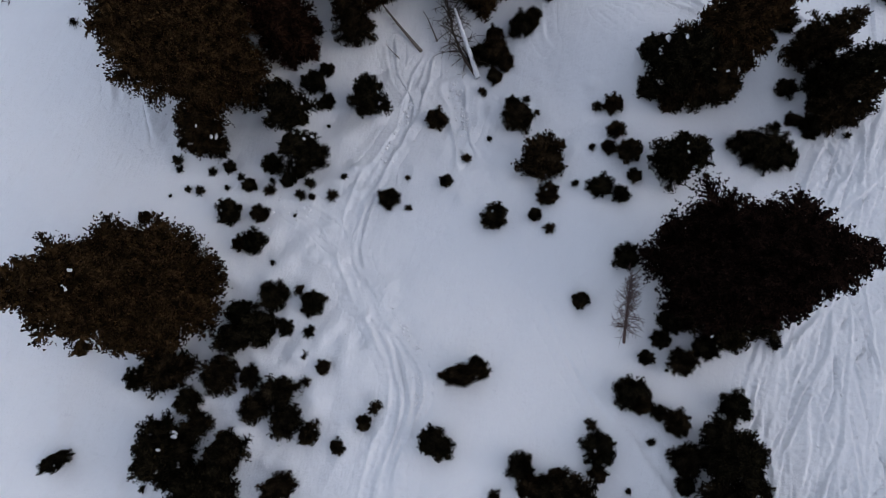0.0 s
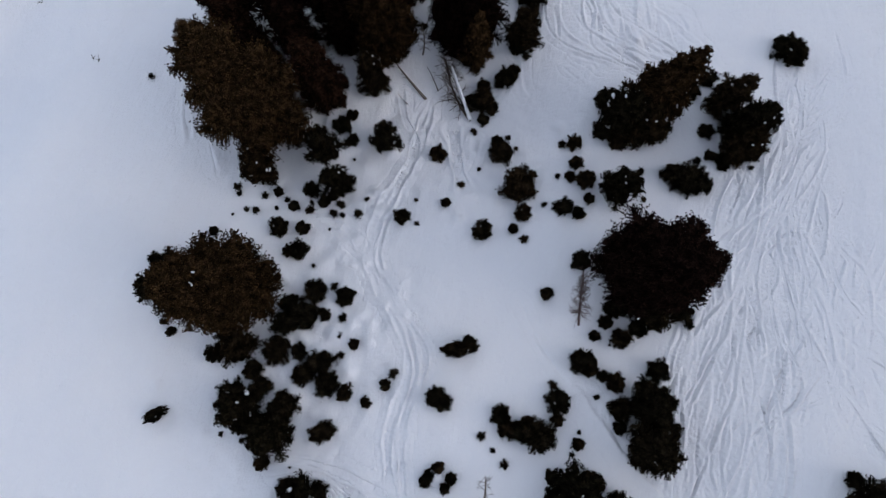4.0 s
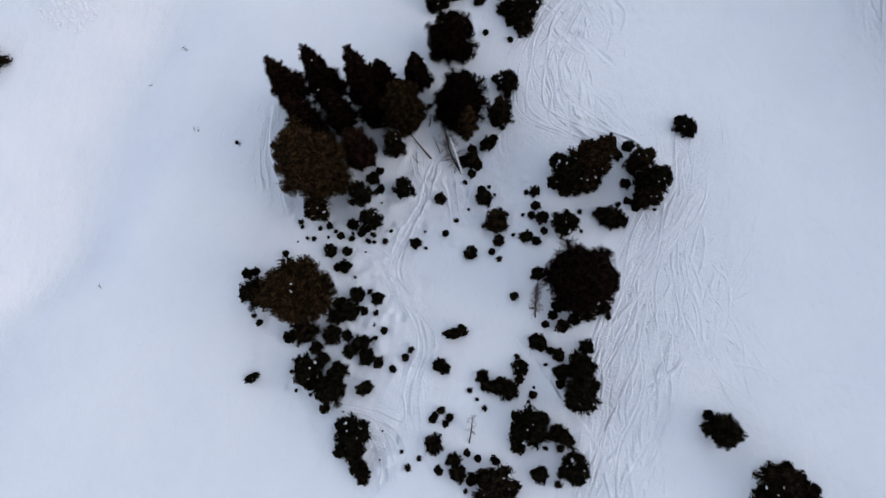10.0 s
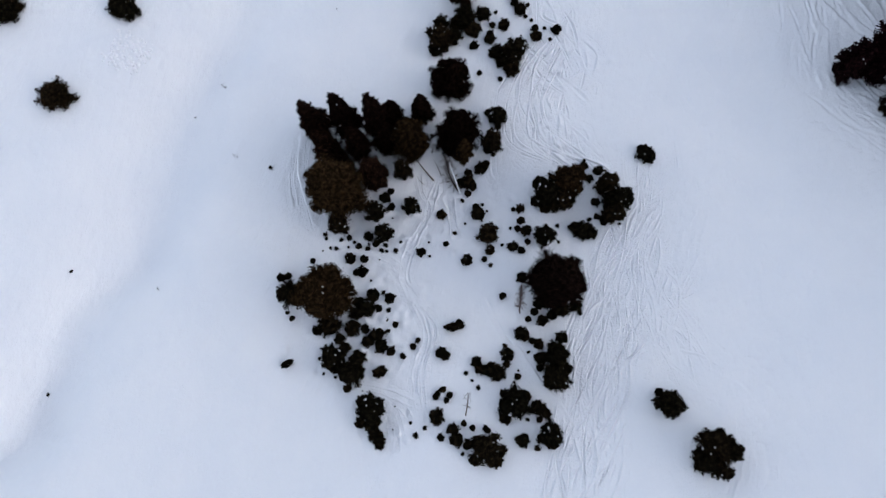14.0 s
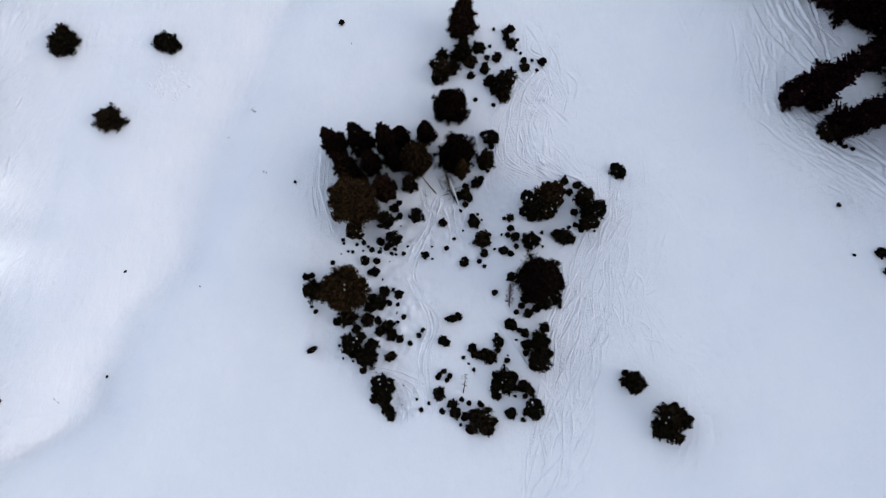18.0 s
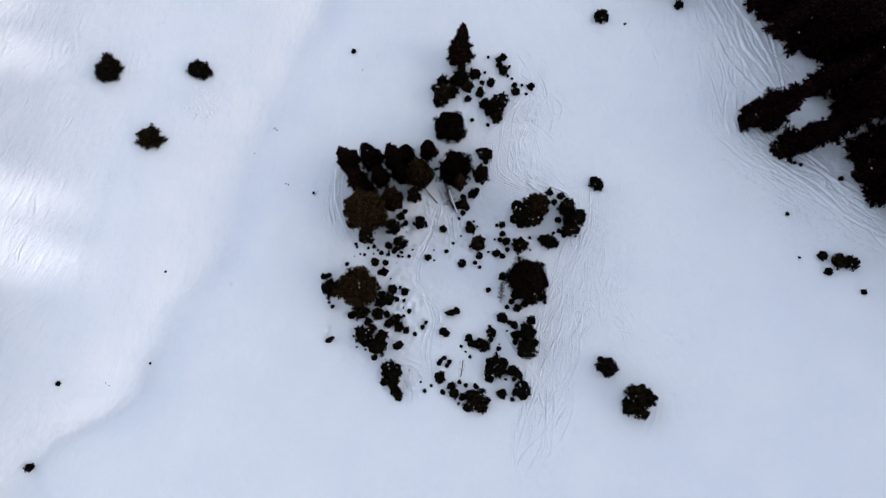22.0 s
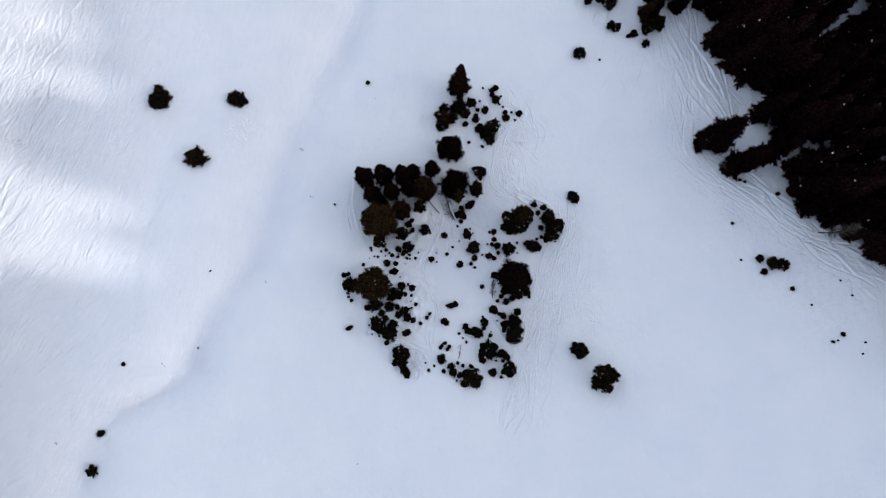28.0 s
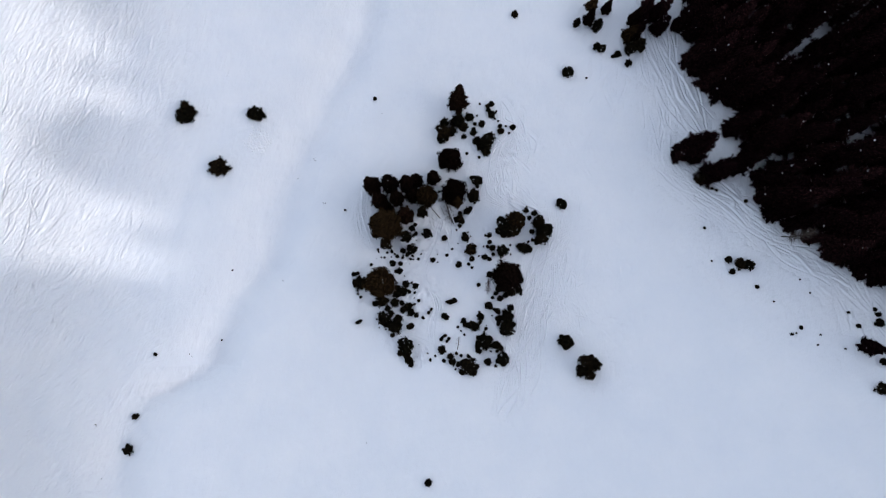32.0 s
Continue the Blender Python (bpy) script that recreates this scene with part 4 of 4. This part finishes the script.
bush(7.07, -19.76, 0.54, 0.82)
sprig(4.94, -17.46, 0.41)
sprig(3.30, -17.35, 0.34)
bush(2.62, -19.51, 0.55, 0.82)
sprig(2.00, -20.47, 0.27)
bush(6.33, -21.25, 0.81, 1.10)
sprig(11.43, -19.72, 0.40)
bush(-0.46, -12.85, 0.50, 0.77)
bush(-1.38, -13.64, 0.49, 0.77)
bush(0.45, -13.50, 0.49, 0.77)
bush(0.02, -14.10, 0.42, 0.69)
bush(-1.03, -13.25, 0.42, 0.70)
bush(27.16, -13.01, 0.66, 0.94)
bush(27.83, -14.71, 0.75, 1.05)
bush(29.54, 19.88, 1.42, 1.76)
bush(30.02, 19.33, 0.95, 1.25)
bush(28.95, 20.65, 0.79, 1.09)
bush(33.36, -17.64, 0.92, 1.22)
bush(34.31, -18.51, 0.78, 1.07)
# young conifers at the north end
bush(6.45, 44.38, 1.33, 1.66)
bush(2.22, 42.78, 1.33, 1.65)
bush(4.73, 41.47, 1.43, 1.76)
bush(-0.21, 42.85, 1.33, 1.65)
bush(-1.89, 41.24, 0.88, 1.18)
bush(1.63, 40.32, 1.54, 1.88)
bush(-0.80, 38.45, 1.64, 1.99)
bush(4.91, 38.80, 0.77, 1.06)
bush(7.98, 42.43, 0.55, 0.83)
bush(9.73, 42.33, 0.99, 1.30)
bush(7.46, 39.94, 0.99, 1.29)
bush(7.49, 40.84, 0.66, 0.95)
sprig(8.59, 44.75, 0.33)
bush(11.78, 38.60, 1.42, 1.75)
bush(8.37, 37.51, 1.20, 1.52)
bush(10.79, 34.75, 1.41, 1.74)
bush(9.21, 35.99, 1.09, 1.40)
bush(11.53, 47.46, 0.78, 1.07)
bush(12.42, 47.89, 0.89, 1.19)
bush(11.72, 46.26, 0.78, 1.07)
bush(12.55, 44.97, 1.11, 1.42)
sprig(13.71, 45.90, 0.33)
bush(14.65, 41.63, 0.66, 0.95)
bush(14.80, 40.14, 0.99, 1.29)
bush(17.90, 41.27, 0.88, 1.18)
sprig(16.20, 41.64, 0.33)
sprig(9.34, 48.09, 0.34)
bush(5.70, 34.14, 0.44, 0.71)
bush(8.94, 33.07, 0.43, 0.71)
sprig(13.32, 43.89, 0.33)
sprig(14.18, 43.14, 0.33)
sprig(17.00, 39.71, 0.33)
bush(6.84, 21.32, 0.82, 1.11)
bush(5.49, 18.46, 1.01, 1.32)
bush(6.18, 19.04, 0.75, 1.04)
bush(3.70, 16.50, 1.14, 1.46)
bush(2.63, 16.27, 0.94, 1.25)
bush(4.36, 15.53, 0.67, 0.96)
bush(3.54, 14.56, 0.60, 0.89)
sprig(7.51, 20.61, 0.41)
bush(8.30, 24.97, 0.55, 0.83)
bush(7.10, 23.51, 0.69, 0.97)
bush(3.60, 17.86, 0.61, 0.90)
bush(6.80, 27.44, 0.56, 0.84)
sprig(-1.69, 23.73, 0.41)
# lone conifers on the open slope
bush(-69.31, 44.94, 2.60, 3.00)
bush(-68.40, 45.74, 1.92, 2.28)
bush(-69.69, 47.67, 1.24, 1.55)
bush(-51.15, 45.62, 2.06, 2.43)
bush(-49.79, 44.94, 1.92, 2.28)
bush(-59.46, 30.48, 2.56, 2.96)
bush(-59.62, 30.97, 1.89, 2.25)
bush(-61.99, 31.71, 0.54, 0.82)
bush(-57.63, 30.51, 0.54, 0.82)
bush(-19.01, 49.96, 0.56, 0.84)
bush(-74.57, -31.64, 0.85, 1.14)
bush(-74.91, -38.85, 1.30, 1.62)
bush(-70.86, -17.05, 0.49, 0.77)
sprig(-56.71, -14.20, 0.26)
sprig(-54.61, 3.37, 0.26)
sprig(-26.24, 18.97, 0.27)
bush(33.29, 56.86, 1.68, 2.03)
sprig(38.32, 55.13, 0.31)
bush(19.39, 73.97, 1.09, 1.40)
sprig(63.48, 13.00, 0.42)
sprig(63.96, 4.86, 0.27)
bush(67.67, 5.08, 0.95, 1.25)
bush(69.96, 3.95, 1.48, 1.81)
bush(71.76, 3.80, 1.47, 1.80)
bush(67.97, 2.22, 0.81, 1.10)
bush(72.69, -1.41, 0.53, 0.81)
sprig(75.64, -4.81, 0.26)
bush(79.86, -10.58, 0.51, 0.79)
sprig(77.70, -12.07, 0.38)
sprig(78.71, -11.82, 0.25)
sprig(83.53, -12.14, 0.25)
sprig(82.39, -14.32, 0.25)
sprig(90.46, -7.19, 0.38)
bush(91.58, -10.12, 0.63, 0.91)
bush(95.81, -6.54, 0.51, 0.78)
bush(96.14, -7.65, 0.63, 0.91)
bush(95.80, -9.47, 1.12, 1.44)
sprig(87.79, -15.11, 0.25)
sprig(83.65, -2.88, 0.26)
sprig(82.19, 0.25, 0.26)
bush(-4.33, -43.98, 0.87, 1.16)
bush(94.23, -17.52, 0.98, 1.28)
bush(92.86, -14.50, 1.48, 1.81)
bush(92.17, -23.10, 1.55, 1.89)
# edge of the forest
spruce(91.5, -14.5, 9.0, 2.0)
spruce(61.5, 33.4, 20.0, 4.2)
spruce(72.8, 38.8, 19.0, 3.0)
spruce(59.2, 32.0, 8.0, 1.8)
spruce(65.3, 26.4, 18.0, 3.2)
spruce(63.9, 25.7, 5.0, 1.5)
spruce(63.0, 68.9, 14.0, 2.2)
spruce(65.7, 66.8, 18.0, 2.7)
spruce(64.7, 58.6, 16.0, 2.5)
spruce(66.7, 56.4, 20.0, 3.0)
spruce(68.7, 52.2, 19.0, 2.9)
spruce(71.4, 49.7, 22.0, 3.3)
spruce(74.6, 47.4, 23.0, 3.4)
spruce(77.6, 46.9, 21.0, 3.1)
spruce(77.7, 20.3, 17.0, 2.6)
spruce(78.8, 16.4, 19.0, 2.9)
spruce(82.2, 13.2, 15.0, 2.3)
spruce(85.6, 10.1, 12.0, 1.9)
spruce(89.2, 5.9, 14.0, 2.2)
spruce(91.3, 5.5, 17.0, 2.6)
spruce(94.5, 2.1, 15.0, 2.3)
spruce(96.4, 0.8, 18.0, 2.7)
spruce(80.9, 42.8, 20.0, 3.0)
spruce(71.6, 28.2, 19.0, 2.9)
spruce(76.4, 32.7, 23.0, 3.4)
spruce(77.9, 25.0, 20.0, 3.0)
spruce(82.5, 19.0, 22.0, 3.3)
spruce(85.8, 13.9, 20.0, 3.0)
spruce(91.1, 9.6, 20.0, 3.0)
# younger conifers in front of the forest
spruce(36.1, 70.8, 5.0, 1.0)
spruce(39.5, 71.5, 9.0, 1.8)
spruce(41.3, 69.5, 7.0, 1.4)
spruce(44.3, 74.7, 8.0, 1.6)
spruce(40.5, 75.7, 9.0, 1.8)
spruce(42.5, 63.0, 4.5, 1.0)
spruce(41.4, 63.9, 3.0, 1.0)
spruce(49.8, 66.6, 9.0, 2.1)
spruce(52.3, 63.6, 7.0, 1.8)
spruce(57.6, 68.3, 11.0, 2.3)
spruce(51.4, 66.1, 8.0, 1.6)
spruce(50.0, 62.5, 6.0, 1.5)
spruce(51.4, 71.1, 10.0, 2.0)
spruce(54.0, 72.6, 10.0, 2.0)
spruce(56.2, 71.7, 11.0, 2.2)
spruce(58.6, 73.3, 11.0, 2.2)
spruce(46.9, 61.5, 2.0, 1.0)
spruce(53.1, 69.3, 9.0, 1.8)
spruce(55.3, 75.1, 10.0, 2.0)
bush(49.52, 58.89, 1.07, 1.38)
bush(45.66, 61.06, 0.61, 0.90)
bush(67.75, 22.71, 0.42, 0.70)
bush(74.09, 19.72, 0.56, 0.84)
bush(66.73, 23.17, 0.43, 0.70)
# dry weeds
weed(-32.1, 21.0)
weed(-26.3, 19.0)
weed(-35.5, 33.5)
weed(-82.7, -33.1)
weed(-17.1, 45.7)
weed(-39.5, 28.1)
weed(-26.0, 18.8)
weed(-31.5, 20.8)
weed(-34.9, 33.0)
weed(-8.0, 13.0)
weed(-18.6, -36.4)
weed(-63.6, -17.4)
weed(-35.2, 33.1)
weed(-83.0, -33.0)
weed(-79.9, -44.8)
weed(-41.5, 0.7)
weed(-63.1, -18.0)
weed(-8.0, -5.9)


# ------------------------------------------------------------------ forest to the north-east
def in_forest(x, y):
    """Inside the wood: east of its ragged edge."""
    return x > np.interp(y, [-8, 0, 8, 18, 28, 46, 56, 68, 80, 130], [112, 101, 87, 80, 77, 77, 68, 65, 63, 60])


def in_clearing(x, y):
    """Open glades of snow inside the wood."""
    return any(((x - a) / r) ** 2 + ((y - b) / s) ** 2 < 1 for a, b, r, s in ((97, 66, 7, 3.2), (83, 73, 5, 3.2), (89, 67, 4, 2.6), (101, 36, 4.5, 2), (104, 84, 6, 3)))


forest_rng, kept = np.random.default_rng(17), []
for _ in range(5200):
    x, y = forest_rng.uniform(60, 124), forest_rng.uniform(-8, 104)
    if in_forest(x, y) and not in_clearing(x, y) and all((x - a) ** 2 + (y - b) ** 2 > 15.5 for a, b in kept):
        kept.append((x, y))
        tall = forest_rng.uniform(15, 25)
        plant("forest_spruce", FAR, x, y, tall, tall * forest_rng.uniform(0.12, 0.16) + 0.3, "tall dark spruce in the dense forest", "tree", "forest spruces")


# ------------------------------------------------------------------ fallen and bare wood
def bare_tree(name, foot, head, thick, boughs, reach, seed, label, droop=0.0, lift=0.6, bark=None):
    """A leafless stem with boughs, leaning or lying from foot to head (x, y, above the snow)."""
    r = np.random.default_rng(seed)
    a = Vector((foot[0], foot[1], float(height(foot[0], foot[1])) + foot[2]))
    b = Vector((head[0], head[1], float(height(head[0], head[1])) + head[2]))
    ob = new(name)
    ob.location = a
    way, bark = b - a, bark or GREY_WOOD
    bend = Vector((r.normal(0, 0.04), r.normal(0, 0.04), 0.04)) * way.length
    line = [way * q + bend * math.sin(q * 3.1) for q in (0, 0.2, 0.4, 0.6, 0.8, 1.0)]
    part("trunk", mesh_of("trunk", *tube(line, [thick * (1 - 0.8 * q) for q in (0, 0.2, 0.4, 0.6, 0.8, 1.0)]), bark, True), ob)
    for _ in range(boughs):
        q = r.uniform(0.25, 0.98)
        p, long = way * q + bend * math.sin(q * 3.1), reach * r.uniform(0.5, 1.0) * (1.1 - 0.4 * q)
        d = (way.normalized() * r.uniform(0.1, 0.7) + Vector((r.normal(), r.normal(), abs(r.normal()) * lift))).normalized()
        mid, end = p + d * long * 0.5, p + d * long + Vector((0, 0, -droop * long))
        v, f = tube([p, mid, end], [thick * 0.28, thick * 0.17, thick * 0.05], 4)
        for _k in range(4):
            s = r.uniform(0.35, 0.95)
            o = p.lerp(end, s)
            e = o + (d + Vector((r.normal(), r.normal(), r.normal() * 0.5)) * 0.8).normalized() * long * 0.35
            v2, f2 = tube([o, e], [thick * 0.14, thick * 0.06], 3)
            f += [tuple(i + len(v) for i in face) for face in f2]
            v += v2
        part("bough", mesh_of("bough", v, f, bark), ob)
    return tagged(ob, label, "bare tree")


def snow_ridge(line, seed):
    """Snow lying along a log, thick at the foot."""
    r, p = np.random.default_rng(seed), spline(line, 0.18)
    v, f = tube([tuple(q) for q in p], [(0.19 - 0.11 * i / len(p)) * r.uniform(0.75, 1.2) for i in range(len(p))], 8)
    return mesh_of("snow_cover", v, f, SNOW, True)


bare_tree("bare_larch", (10.2, -3.0, 0.0), (10.4, 0.8, 2.2), 0.085, 170, 1.1, 5, "leafless brown larch leaning over the snow", bark=LARCH_BARK)
bare_tree("bare_larch", (76.3, 21.0, 0.0), (77.6, 22.0, 5.5), 0.10, 50, 1.3, 21, "leafless larch at the edge of the forest", bark=LARCH_BARK)
bare_tree("bare_larch", (80.6, 10.6, 0.0), (81.4, 11.0, 13.0), 0.12, 190, 2.3, 22, "tall leafless brown larch at the edge of the forest", bark=BARK)
bare_tree("bare_sapling", (2.5, -16.0, 0.0), (2.8, -13.0, 1.4), 0.09, 24, 0.9, 6, "thin leafless sapling leaning out of the snow")
white_log = bare_tree("fallen_tree", (2.4, 14.6, 0.1), (0.3, 20.6, 0.9), 0.13, 80, 1.9, 8, "fallen leafless trunk topped with snow", 0.1, 0.25, BARK)
part("snow_cover", snow_ridge([(0, 0, 0.12), (-0.5, 1.5, 0.35), (-1.2, 3.4, 0.75), (-1.6, 4.6, 0.85)], 4), white_log, "white snow along the trunk")
bare_tree("fallen_log", (-1.5, 16.7, 0.05), (-4.6, 20.6, 0.4), 0.14, 7, 0.7, 9, "grey fallen log lying on snow", 0.0, 0.2)
bare_tree("broken_branch", (-0.4, 17.5, 0.05), (-1.4, 19.8, 0.3), 0.06, 5, 0.6, 12, "broken dry branch lying on snow", 0.0, 0.2)
bare_tree("broken_branch", (-3.1, 16.2, 0.05), (-4.0, 17.1, 0.25), 0.05, 4, 0.5, 13, "broken dry branch lying on snow", 0.0, 0.2)
bare_tree("dead_spruce", (-1.8, 21.1, 0.0), (-1.7, 21.4, 6.0), 0.09, 26, 0.8, 14, "dead leafless spruce standing between the tall ones", 0.3, 0.1)
heap_rng = np.random.default_rng(5)
heap = new("snow_heap", mesh_of("snow_heap", *lumps(heap_rng, [(0, 0, -0.1, 0.75), (0.35, -0.2, -0.1, 0.5), (-0.3, 0.15, -0.1, 0.55)], 0.2), SNOW, True))
heap.location = (-0.5, -13.7, float(height(-0.5, -13.7)))
tagged(heap, "round heap of white snow ringed by shrub tips", "snow heap")
